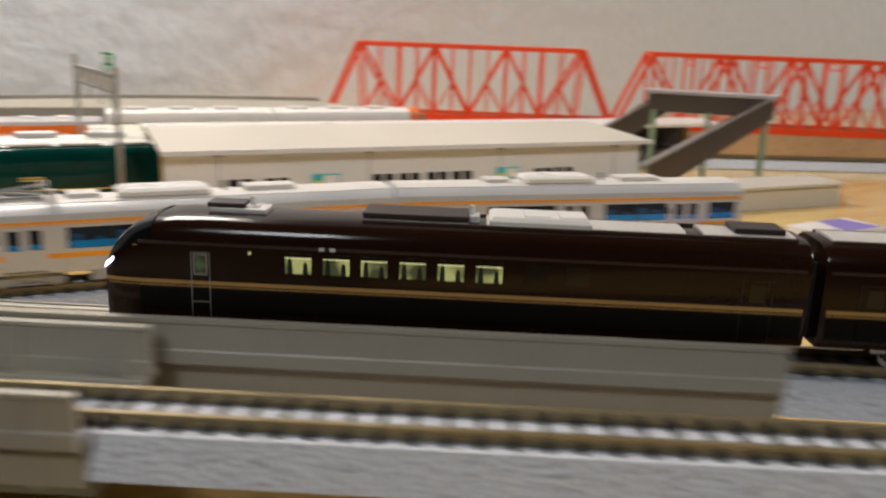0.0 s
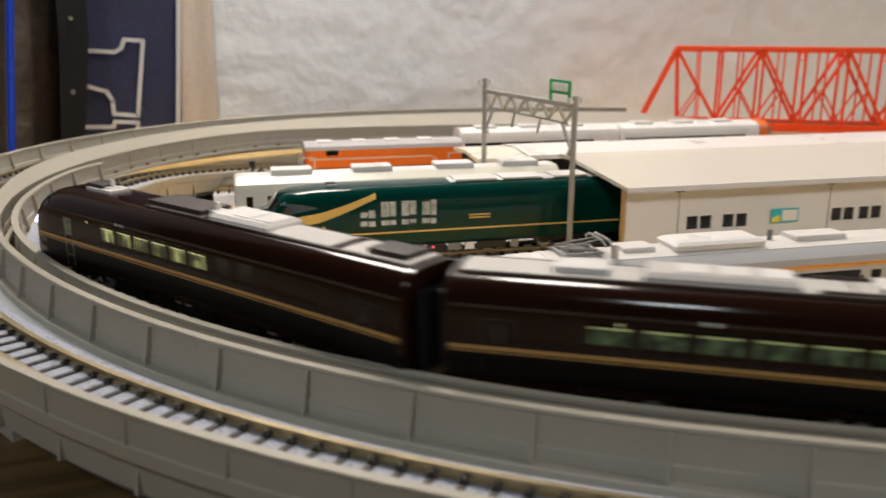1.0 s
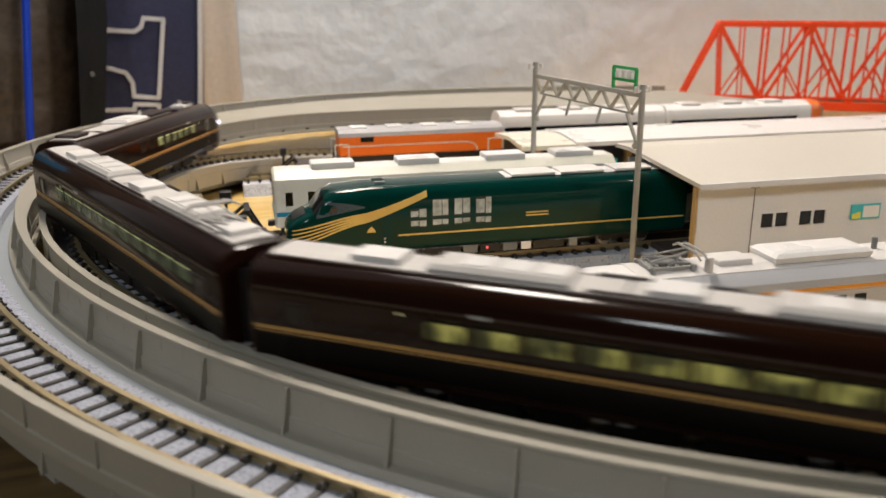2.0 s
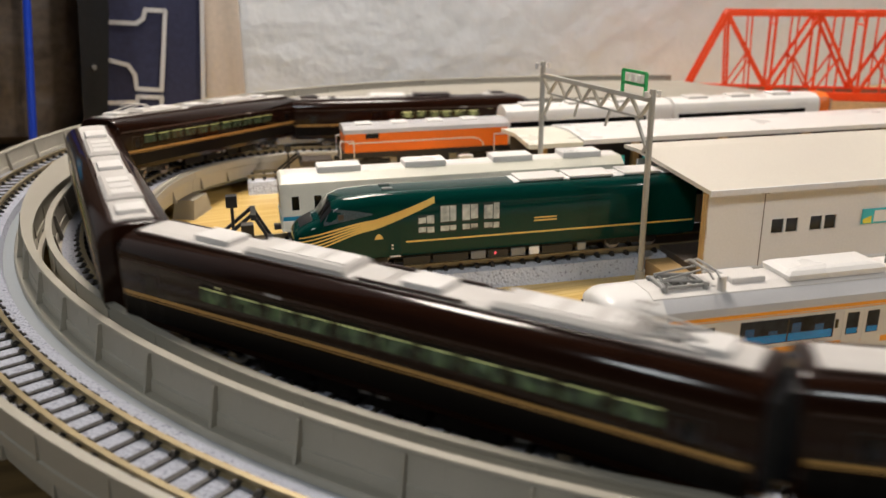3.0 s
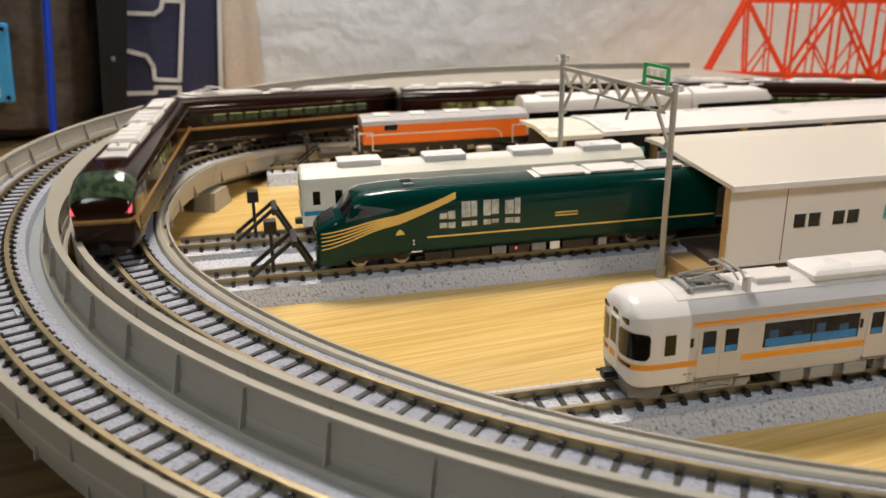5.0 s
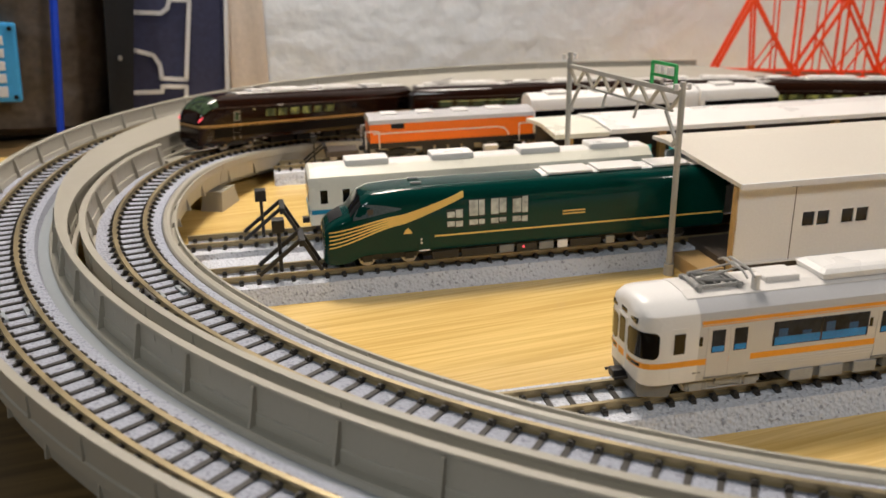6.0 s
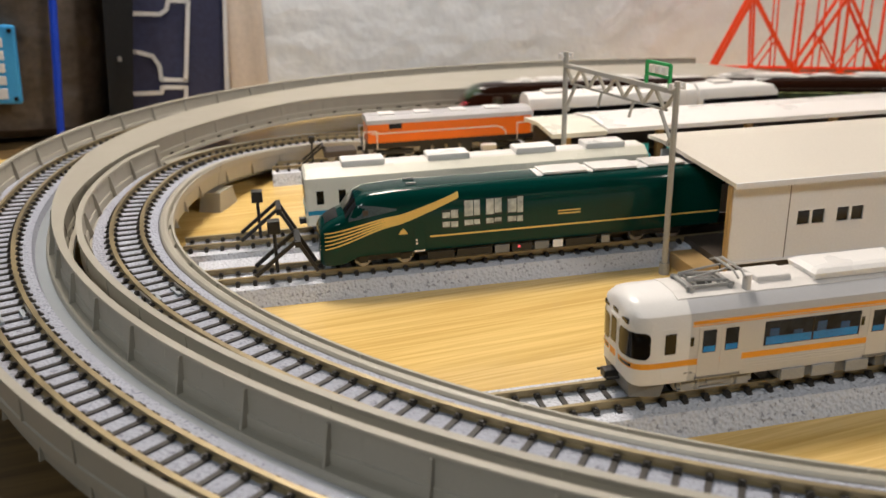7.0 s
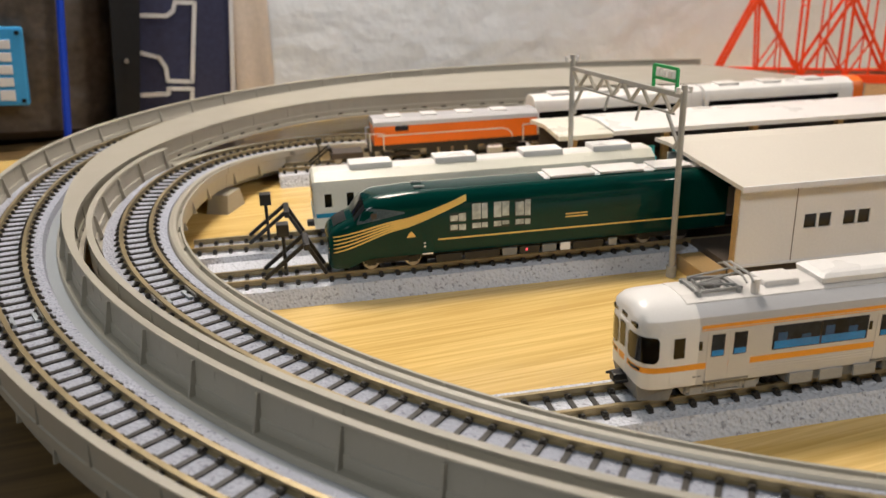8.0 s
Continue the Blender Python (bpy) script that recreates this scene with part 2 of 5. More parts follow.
def setting():
    """The room, square to its papered wall, which runs behind the bend."""
    m = pose(WALL_P[0], WALL_P[1], 0, 0, 0, WALL_A)

    def slab(name, mat, label, category, *size):
        bm = bmesh.new()
        box(bm, *size)
        ob = part(name, bm, mat, unit=1)
        ob.matrix_world = m
        return tagged(ob, label, category, kind="structure")
    bm = bmesh.new()
    plate(bm, [(0.2886, -1.15), (1.7, -1.15), (1.7, -0.001), (-0.03, -0.001), (-0.03, -0.06), (-0.1392, -0.06)], "z", -0.03, 0.0)
    ob = part("table_top", bm, TABLEWOOD, unit=1)
    ob.matrix_world = m
    tagged(ob, "yellow wood-grain table top carrying the model railway", "table", kind="structure")
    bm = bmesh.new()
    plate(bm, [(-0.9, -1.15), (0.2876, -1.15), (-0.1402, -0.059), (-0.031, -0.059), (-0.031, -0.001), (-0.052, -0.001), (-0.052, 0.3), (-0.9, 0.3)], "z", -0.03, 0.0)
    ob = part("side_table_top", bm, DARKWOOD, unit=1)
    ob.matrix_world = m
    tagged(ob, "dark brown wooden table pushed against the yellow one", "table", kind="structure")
    slab("wall_north", WALLPAPER, "white wall with embossed plaster-look wallpaper", "wall", -0.05, 2.6, 0.0, 0.32, -0.75, 1.75)
    slab("wall_alcove", WALLPAPER, "white papered wall behind the backpack", "wall", -2.0, -0.05, 0.32, 0.42, -0.75, 1.75)
    # The remaining walls and the ceiling are unseen, added to shape the light.
    slab("wall_west", ROOMWALL, "unseen room wall, dark to cut reflections and bounce", "wall", -2.1, -2.0, -3.0, 0.42, -0.75, 1.75)
    slab("wall_east", ROOMWALL, "unseen room wall, dark to cut reflections and bounce", "wall", 2.6, 2.7, -3.0, 0.32, -0.75, 1.75)
    slab("wall_south", ROOMWALL, "unseen room wall, dark to cut reflections and bounce", "wall", -2.1, 2.7, -3.1, -3.0, -0.75, 1.75)
    slab("floor", FLOORWOOD, "brown wooden room floor", "floor", -2.1, 2.7, -3.1, 0.42, -0.85, -0.75)
    slab("ceiling", ROOMWALL, "unseen ceiling, dark to cut reflections and bounce", "ceiling", -2.1, 2.7, -3.1, 0.42, 1.75, 1.85)


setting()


# ---------------- viaducts and track ----------------
def tie_mesh(parent, m):
    bm = bmesh.new()
    box(bm, -0.6, 0.6, -7.3, 7.3, -0.9, 0.0)
    for y in (-4.8, 4.8):
        box(bm, -0.75, 0.75, y - 1.9, y + 1.9, -0.2, 0.5)
        for e in (-1.25, 1.25):
            box(bm, -0.45, 0.45, y + e - .4, y + e + .4, 0.5, 0.95)
    ob = part("sleeper", bm, TIE, parent)
    ob.matrix_local = m
    return ob


def lay_track(parent, s0, s1, off, ztop, first=None, pitch=0.0055):
    """Two rails, and each sleeper as a piece."""
    for side in (-1, 1):
        c = side * 0.0048
        bm = bmesh.new()
        t = ztop
        sweep(bm, [(c - .0006, t), (c + .0006, t), (c + .0006, t - .0007), (c + .0003, t - .0009), (c + .0003, t - .0014), (c + .0010, t - .0018), (c - .0010, t - .0018), (c - .0003, t - .0014), (c - .0003, t - .0009), (c - .0006, t - .0007)], s0, s1, off, 0.004)
        part("rail", bm, RAIL, parent, "brass-coloured rail", unit=1)
    # step along the true length of this track
    s, k = s0 + 0.002, 0
    while s < s1:
        x, y, h = along(s, off)
        m = pose(x, y, ztop - 0.0018 + sink(s, off), 0, 0, math.degrees(h))
        if first is None:
            first = tie_mesh(parent, m)
        else:
            share("sleeper", first, parent, m)
        a, b = along(s, off), along(s + 0.001, off)
        s += pitch * 0.001 / math.hypot(a[0] - b[0], a[1] - b[1])
    return first


def rib_mesh(parent, m, tall, deep, wide, name="rib"):
    bm = bmesh.new()
    plate(bm, [(0, 0), (-deep, 0), (-deep * 0.3, tall), (0, tall)], "y", -wide / 2, wide / 2)
    ob = part(name, bm, VIADUCT, parent)
    ob.matrix_local = m
    return ob


def ribs(parent, s0, s1, off, wall, z, inward, pitch, tall, deep, wide=0.7, start=0.0):
    """Fins on a wall face, growing towards the track (inward 1) or away from it (-1)."""
    first, s = None, s0
    step = pitch * 0.001 / math.dist(along(s0 + 0.05, off + wall)[:2], along(s0 + 0.051, off + wall)[:2])
    s += start * step
    while s < s1 - 0.001:
        x, y, h = along(s, off + wall)
        side = 1 if wall > 0 else -1
        m = pose(x, y, z + sink(s, off), 0, 0, math.degrees(h) + 90 * side * inward)
        if first is None:
            first = rib_mesh(parent, m, tall, deep, wide)
        else:
            share("rib", first, parent, m)
        s += step


DARKSLOT = material("dark_slot_plastic", (0.03, 0.024, 0.018), 0.7, scale=500)


def viaduct(name, s0, s1, off, walls, label):
    """walls: side, width to the wall's outer face, and whether it is a full wall or a low edge."""
    v = thing(name, Matrix(), label, "model viaduct", "double track bend", "")
    z = RAILTOP
    bm = bmesh.new()
    sweep(bm, [(-.0098, z - .0022), (.0108, z - .0022), (.0114, z - .005), (-.0106, z - .005)], s0, s1, off)
    part("ballast", bm, VBALLAST, v, "pale blue-grey moulded ballast", unit=1)
    edge = {side: w for side, w, full in walls}
    bm = bmesh.new()
    sweep(bm, [(-edge[-1] + .0035, z - .0046), (edge[1] - .0035, z - .0046), (edge[1] - .0035, .0105), (.008, .0075), (-.008, .0075), (-edge[-1] + .0035, .0105)], s0, s1, off)
    part("deck", bm, GUTTER, v, unit=1)
    for side, w, full in walls:
        bm = bmesh.new()
        if full:
            p = [(w - .0035, .0105), (w - .0050, z - .0050), (w - .0046, z - .0033), (w - .0043, z - .0030), (w - .0023, z - .0030), (w - .0021, z - .0004), (w - .0017, z - .0001), (w - .0013, z + .0054), (w - .0017, z + .0058), (w - .0015, z + .0064), (w + .0004, z + .0064), (w + .0004, z + .0056), (w, z + .0052), (w, z + .0002), (w + .0003, z - .0002), (w + .0003, z - .0028), (w, z - .0032), (w - .0022, z - .0042), (w - .0028, .0105)]
        else:
            p = [(w - .0035, .0105), (w - .0050, z - .0036), (w - .0047, z - .0022), (w - .0042, z - .0016), (w - .0030, z - .0014), (w - .0022, z - .0018), (w - .0018, z - .0034), (w - .0009, z - .0034), (w - .0007, z - .0018), (w, z - .0018), (w + .0001, z - .0046), (w - .0012, z - .0050), (w - .0018, .0105)]
        sweep(bm, [(side * a, b) for a, b in p], s0, s1, off)
        part("wall" if full else "edge_beam", bm, VIADUCT, v, unit=1)
        if full:
            ribs(v, s0 + .004, s1, off, side * (w - .0013), z - .0030, 1, .0225, 8.4, 2.6, .7)
            if side < 0:
                bm = bmesh.new()
                sweep(bm, [(-w - .0002, z - .0028), (-w - .0018, z - .0028), (-w - .0020, z - .0042), (-w - .0002, z - .0042)], s0, s1, off)
                part("ledge", bm, VIADUCT, v, unit=1)
                first, q = None, s0 + .006
                while q < s1 - .004:
                    x, y, h = along(q, off - w - .0002)
                    m = pose(x, y, z - .0022, 0, 0, math.degrees(h))
                    if first is None:
                        bm = bmesh.new()
                        box(bm, -1.5, 1.5, -.15, .15, -.45, .45)
                        first = part("slot", bm, DARKSLOT, v, "dark drain slot")
                        first.matrix_local = m
                    else:
                        share("slot", first, v, m)
                    q += .0112
            for f in (1 / 3, 2 / 3):
                ribs(v, s0 + .004, s1, off, side * (w - .0014), z - .0002, 1, .0225, 5.2, .18, .4, f)
            ribs(v, s0 + .008, s1, off, side * w, z + .0002, -1, .0225, 5.0, .5, .5)
            ribs(v, s0 + .008, s1, off, side * (w - .003), .0105, -1, .0225, 7.0, 1.3, .8)
        else:
            ribs(v, s0 + .004, s1, off, side * (w - .0009), z - .0034, 1, .0225, 1.7, .9, .5)
            ribs(v, s0 + .008, s1, off, side * (w - .0020), .0105, -1, .0225, 6.0, 1.9, .8)
    lay_track(v, s0, s1, off, z)
    return v


def plain_track(name, s0, s1, off, label):
    v = thing(name, Matrix(), label, "model track", "", "")
    z = RAILTOP
    bm = bmesh.new()
    sweep(bm, [(-.0085, z - .0022), (.0085, z - .0022), (.0125, z - .0085), (-.0125, z - .0085)], s0, s1, off, 0.05)
    part("ballast_bed", bm, BALLAST, v, "pale blue-grey speckled track bed", unit=1)
    lay_track(v, s0, s1, off, z)
    return v


viaduct("outer_viaduct", -0.036, 0.757, GAP, ((1, .0134, True), (-1, .0186, True)), "grey plastic single-track viaduct with ribbed side walls")
viaduct("inner_viaduct", -0.157, 0.346, 0.0, ((1, .0142, True), (-1, .0150, False)), "grey plastic single-track viaduct with one ribbed side wall")
viaduct("inner_viaduct_ramp", 0.3463, 0.60, 0.0, ((1, .0150, False), (-1, .0150, False)), "grey plastic single-track viaduct with low edges sloping down to the table")
plain_track("outer_track", -0.70, -0.0365, GAP, "straight brass track on pale speckled ballast bed")
plain_track("inner_rear_track", 0.6005, 1.25, 0.0, "brass track on pale ballast running down from the viaduct")
plain_track("inner_track", -0.70, -0.1575, 0.0, "straight brass track on pale speckled ballast bed")


def rail_joint(s, off):
    """Two short metal joiners and the paler sleeper ends where track lengths meet."""
    x, y, h = along(s, off)
    t = thing("rail_joint", pose(x, y, RAILTOP - 0.0018 + sink(s, off), 0, 0, math.degrees(h)), "bright metal rail joiners where two track lengths meet", "rail joint", "rail joints")
    for yy in (-4.8, 4.8):
        bm = bmesh.new()
        for e in (-1, 1):
            box(bm, -4.2, 4.2, yy + e * .75 - .22, yy + e * .75 + .22, 0.05, 1.2, .05)
        part("joiner", bm, STEEL, t, "bright metal joiner")
        bm = bmesh.new()
        box(bm, -3.2, 3.2, yy + (1.4 if yy < 0 else -2.6), yy + (2.6 if yy < 0 else -1.4), -.5, 0.45, .1)
        part("clip", bm, GUTTER, t, "pale clip moulding")


for s, off in ((0.196, GAP), (0.186, 0.0), (0.44, GAP), (-0.06, 0.0)):
    rail_joint(s, off)


def support(m, w, d, h):
    t = thing("track_support", m, "low beige plastic block carrying the raised track", "support", "track supports")
    bm = bmesh.new()
    loft(bm, [[(-w, -d, 0), (w, -d, 0), (w, d, 0), (-w, d, 0)], [(-w * .7, -d * .9, h), (w * .7, -d * .9, h), (w * .7, d * .9, h), (-w * .7, d * .9, h)]])
    part("block", bm, VIADUCT, t)


for s in (-0.12, 0.02, 0.14, 0.26, 0.38, 0.745):
    for off in (0.0, GAP):
        if off == 0.0 and s > 0.30:
            continue
        x, y, h = along(s, off)
        tall = 5.0 if s > -0.03 or (off == 0 and s > -.157) else 13.0
        support(pose(x, y, 0, 0, 0, math.degrees(h)), 4, 4.5, tall)
for s in (0.345,):
    x, y, h = along(s, -0.0125)
    support(pose(x, y, 0, 0, 0, math.degrees(h)), 9, 5, 8.0)
for s in (-0.3, -0.45, -0.6):
    for off in (0.0, GAP):
        x, y, h = along(s, off)
        support(pose(x, y, 0), 6, 9, 13.0)


# ---------------- the running brown train ----------------
def ring(x, w, zb, zs, zr, n=7, lift=0.0):
    """A cross-section of a car body: sides upright to zs, then a rounded roof to zr."""
    pts = [(x, -w * 0.93, zb), (x, -w, zb + 2.2), (x, -w, zs)]
    for i in range(1, n):
        a = math.pi * i / n
        c, s_ = math.cos(a), math.sin(a)
        pts.append((x, -w * (abs(c) ** 0.55) * (1 if c > 0 else -1), zs + (zr - zs) * (s_ ** 0.75)))
    pts += [(x, w, zs), (x, w, zb + 2.2), (x, w * 0.93, zb)]
    return pts


def bogie(parent, x, dark=True):
    bm = bmesh.new()
    side = 5.6 if dark else 7.3
    for y in (-side, side):
        if not dark:
            for dx in (-4.4, 4.4):
                rod(bm, (x + dx, y, 2.0), (x + dx, y, 5.2), .7, 8)
            rod(bm, (x - 9, y, 1.6), (x + 9, y, 1.6), .3, 6)
        box(bm, x - 9.5, x + 9.5, y - .5, y + .5, 2.2, 4.4, .3)
        for dx in (-7, 7):
            box(bm, x + dx - 1.6, x + dx + 1.6, y - .8, y + .8, 1.6, 4.0, .3)
        box(bm, x - 2.2, x + 2.2, y - .9, y + .9, 2.8, 5.2, .3)
    box(bm, x - 3, x + 3, -5.5, 5.5, 3.2, 5.5)
    b = part("bogie", bm, BLACK if dark else BOGIEGREY, parent)
    for dx in (-7, 7):
        bm = bmesh.new()
        for y in (-4.6, 4.6):
            rod(bm, (x + dx, y - .6, 2.8), (x + dx, y + .6, 2.8), 2.8, 14)
        rod(bm, (x + dx, -4, 2.8), (x + dx, 4, 2.8), .7, 6)
        part("wheelset", bm, STEEL, b)
    return b


def aircon(parent, x, long_, mat, w=5.2, z0=25.2, h=2.0, fins=9):
    bm = bmesh.new()
    loft(bm, [[(x - long_ / 2, -w, z0 - 1.2), (x + long_ / 2, -w, z0 - 1.2), (x + long_ / 2, w, z0 - 1.2), (x - long_ / 2, w, z0 - 1.2)],
              [(x - long_ / 2, -w, z0 + h * .6), (x + long_ / 2, -w, z0 + h * .6), (x + long_ / 2, w, z0 + h * .6), (x - long_ / 2, w, z0 + h * .6)],
              [(x - long_ / 2 + .8, -w + .9, z0 + h), (x + long_ / 2 - .8, -w + .9, z0 + h), (x + long_ / 2 - .8, w - .9, z0 + h), (x - long_ / 2 + .8, w - .9, z0 + h)]])
    a = part("air_conditioner", bm, mat, parent)
    bm = bmesh.new()
    for i in range(fins):
        z = z0 - .6 + i * (h * .6) / fins
        for sy in (-1, 1):
            box(bm, x - long_ / 2 + .8, x + long_ / 2 - .8, sy * w - .12, sy * w + .12, z, z + .1)
    for k in range(int(long_ / 7)):
        xx = x - long_ / 2 + 3.5 + k * 7
        box(bm, xx - 2.6, xx + 2.6, -w + 1.8, w - 1.8, z0 + h - .05, z0 + h + .18)
    part("grille", bm, WHITEPL, a)
    return a


def pantograph(parent, x, z, mat):
    bm = bmesh.new()
    box(bm, x - 6, x + 6, -4, -3.4, z, z + .7)
    box(bm, x - 6, x + 6, 3.4, 4, z, z + .7)
    for dx in (-5, 5):
        box(bm, x + dx - .5, x + dx + .5, -4.2, 4.2, z, z + .7)
        for y in (-4, 4):
            rod(bm, (x + dx, y, z - 1), (x + dx, y, z + .6), .6, 8)
    p = part("pantograph", bm, mat, parent)
    for y in (-2.6, 2.6):
        bm = bmesh.new()
        rod(bm, (x + 5, y, z + .8), (x - 5, y * .8, z + 1.7), .32, 6)
        rod(bm, (x - 5, y * .8, z + 1.7), (x + 6.5, y * .5, z + 3.4), .26, 6)
        part("pantograph_arm", bm, mat, p)
    for dx in (5.4, 7.2):
        bm = bmesh.new()
        rod(bm, (x + dx, -4.2, z + 3.7), (x + dx, 4.2, z + 3.7), .34, 6)
        for sy in (-1, 1):
            rod(bm, (x + dx, sy * 4.2, z + 3.7), (x + dx, sy * 6.4, z + 2.6), .28, 6)
        part("collector_bar", bm, mat, p)
    bm = bmesh.new()
    for dx in (-3, 0, 3):
        rod(bm, (x + dx, -3.8, z + .4), (x + dx, 3.8, z + .4), .3, 6)
    box(bm, x - 2, x + 2, -1.2, 1.2, z - .4, z + 1.2, .2)
    part("spring_box", bm, UNDER, p)
    return p


HALF = 70.0


def lit_window(body, x, half, z0, z1, y, sy, pane, label, bright):
    """A pane with the car's lit inside: a ceiling strip and the seats as shapes before the glow."""
    bm = bmesh.new()
    box(bm, x - half, x + half, y - .05, y + .05, z0, z1, .02)
    w = part("window", bm, pane, body, label)
    bm = bmesh.new()
    box(bm, x - half, x + half, y - .09, y + .09, z1 - .75, z1)
    part("pane_overlay", bm, SKIRT, w)
    for dx, top in ((-.55, .62), (.62, .8)):
        bm = bmesh.new()
        c = x + dx * half
        h = (z1 - z0) * top
        plate(bm, [(c - .55, z0), (c + .55, z0), (c + .4, z0 + h * .8), (c + .1, z0 + h), (c - .35, z0 + h * .85)], "y", y - .08, y + .08)
        part("seat_back", bm, SEATDIM, w)
    if bright:
        bm = bmesh.new()
        box(bm, x - half + .1, x + half - .1, y - .07, y + .07, z1 - 1.05, z1 - .8)
        part("ceiling_strip", bm, CARLIGHT if pane == LITWIN else DIMSTRIP, w, "glowing ceiling strip")


def brown_car(kind, label, lit):
    """kind: lead (nose towards +x), tail (nose towards -x), mid."""
    car = thing("express_car", Matrix(), label, "model train", "running brown express train")
    W = 9.35
    rings_ = []
    if kind == "mid":
        for x in (-HALF, -HALF + .6, 0, HALF - .6, HALF):
            k = 0.97 if abs(x) == HALF else 1.0
            rings_.append(ring(x, W * k, 5.0, 19.0, 25.4 * (0.99 if k < 1 else 1), 11))
    else:
        prof = [(-HALF, .97, 25.2, 18.9), (-HALF + .6, 1, 25.4, 19.0), (30, 1, 25.4, 19.0), (48, 1, 25.5, 19.0), (54, 1, 25.3, 18.9), (58, .995, 24.8, 18.6), (61, .985, 23.7, 18.0), (63.5, .965, 22.1, 17.0), (65.5, .935, 20.2, 15.8), (67, .89, 18.2, 14.3), (67.7, .83, 16.2, 12.8), (67.9, .74, 13.5, 10.8)]
        for x, k, zr, zs in prof:
            rings_.append(ring(x, W * k, 3.6 if x > 50 else 5.0, zs, zr, 11))
        if kind == "tail":
            rings_ = [[(-p[0], -p[1], p[2]) for p in r] for r in rings_]
    bm = bmesh.new()
    loft(bm, rings_)
    body = part("body", bm, BROWN, car, smooth=True)
    d = -1 if kind == "tail" else 1
    lo, hi = (-HALF + 1, HALF - 1) if kind == "mid" else (-HALF + 1, 60.5)
    if kind == "tail":
        lo, hi = -hi, -lo
    # pale roof panels between brown raised edges
    r0, r1 = (-HALF + 2, HALF - 2) if kind == "mid" else ((-HALF + 2, 17) if kind == "lead" else (-44, HALF - 2))
    n = 4
    for k in range(n):
        a, b = r0 + (r1 - r0) * k / n + .3, r0 + (r1 - r0) * (k + 1) / n - (.3 if k % 2 else 3.2)
        bm = bmesh.new()
        loft(bm, [[(x, -4.6, 23.8), (x, -4.5, 25.6), (x, -2.4, 25.85), (x, 2.4, 25.85), (x, 4.5, 25.6), (x, 4.6, 23.8)] for x in (a, b)])
        part("roof_panel", bm, ROOFPALE, body, "pale grey roof panel")
    for sy in (-1, 1):
        bm = bmesh.new()
        box(bm, r0, r1, sy * 5.1 - .3, sy * 5.1 + .3, 23.6, 25.6, .12)
        part("roof_edge", bm, ROOFBROWN, body, "brown raised roof edge")
        bm = bmesh.new()
        box(bm, lo, hi, sy * (W + .02) - .06, sy * (W + .02) + .06, 12.0, 12.75)
        box(bm, lo, hi, sy * (W + .02) - .06, sy * (W + .02) + .06, 11.5, 11.7)
        part("gold_line", bm, GOLD, body, "thin gold line along the side")
        bm = bmesh.new()
        box(bm, lo, hi, sy * W - .05, sy * W + .05, 6.8, 11.1)
        part("lower_side", bm, SKIRT, body, "black lower side")
        bm = bmesh.new()
        box(bm, lo, hi, sy * (W - .35) - .35, sy * (W - .35) + .35, 19.9, 20.5, .12)
        part("gutter_line", bm, ROOFBROWN, body)
        Y = sy * W
        if kind == "mid":
            for x in ([-44 + 9.2 * i for i in range(9)] if lit else [-52 + 9.2 * i for i in range(11)]):
                lit_window(body, x, 3.7, 14.9, 18.9, Y, sy, TAILWIN if lit else DIMWIN, "window dimly lit from inside", not lit)
        else:
            for i in range(6):
                lit_window(body, d * (28.9 - 7.45 * i), 2.6, 15.1, 19.2, Y, sy, LITWIN if kind == "lead" else TAILWIN, "window lit yellow from inside", kind == "lead")
            for i in range(2):
                bm = bmesh.new()
                x = d * (-17.5 - 8.0 * i)
                box(bm, x - 2.2, x + 2.2, Y - .05, Y + .04, 15.1, 19.0, .02)
                part("dark_window", bm, GLASS, body)
        for x in ((-60,) if kind == "lead" else (60,) if kind == "tail" else (-60, 60)):
            bm = bmesh.new()
            for a, b, z0, z1 in ((x - 3, x - 2.8, 6, 18), (x + 2.8, x + 3, 6, 18), (x - 3, x + 3, 17.8, 18)):
                box(bm, a, b, Y - .05, Y + .05, z0, z1)
            dr = part("door", bm, BLACK, body)
            bm = bmesh.new()
            box(bm, x - 1.5, x + 1.5, Y - .05, Y + .04, 13.6, 17.2, .03)
            part("door_pane", bm, GLASS, dr)
        # lettering over the windows, a hand-rail and a small lamp
        for x in (d * 24.3, d * 22.2):
            bm = bmesh.new()
            box(bm, x - .55, x + .55, Y - .05, Y + .07, 20.9 - 1.0, 20.9 - .35)
            part("side_lettering", bm, SMALLPRINT, body, "small pale lettering")
        bm = bmesh.new()
        box(bm, d * 38.4 - .25, d * 38.4 + .25, Y - .05, Y + .1, 18.6, 19.1)
        part("side_lamp", bm, CARLIGHT, body)
    if kind != "mid":
        for sy in (-1, 1):
            bm = bmesh.new()
            x = d * 48.2
            for a, b, z0, z1 in ((x - 1.9, x - 1.72, 5.6, 18.6), (x + 1.72, x + 1.9, 5.6, 18.6), (x - 1.9, x + 1.9, 18.45, 18.6), (x - 1.9, x + 1.9, 8.4, 8.6)):
                box(bm, a, b, sy * W - .05, sy * W + .1, z0, z1)
            for a, b, z0, z1 in ((x - 1.4, x - 1.1, 14.0, 18.3), (x + 1.1, x + 1.4, 14.0, 18.3), (x - 1.4, x + 1.4, 18.0, 18.3), (x - 1.4, x + 1.4, 14.0, 14.3)):
                box(bm, a, b, sy * W - .05, sy * W + .13, z0, z1)
            dr = part("cab_door", bm, STEEL, body, "cab door with bright metal frame")
            bm = bmesh.new()
            box(bm, x - 1.1, x + 1.1, sy * W - .05, sy * W + .09, 14.3, 18.0)
            part("door_pane", bm, DIMWIN, dr)
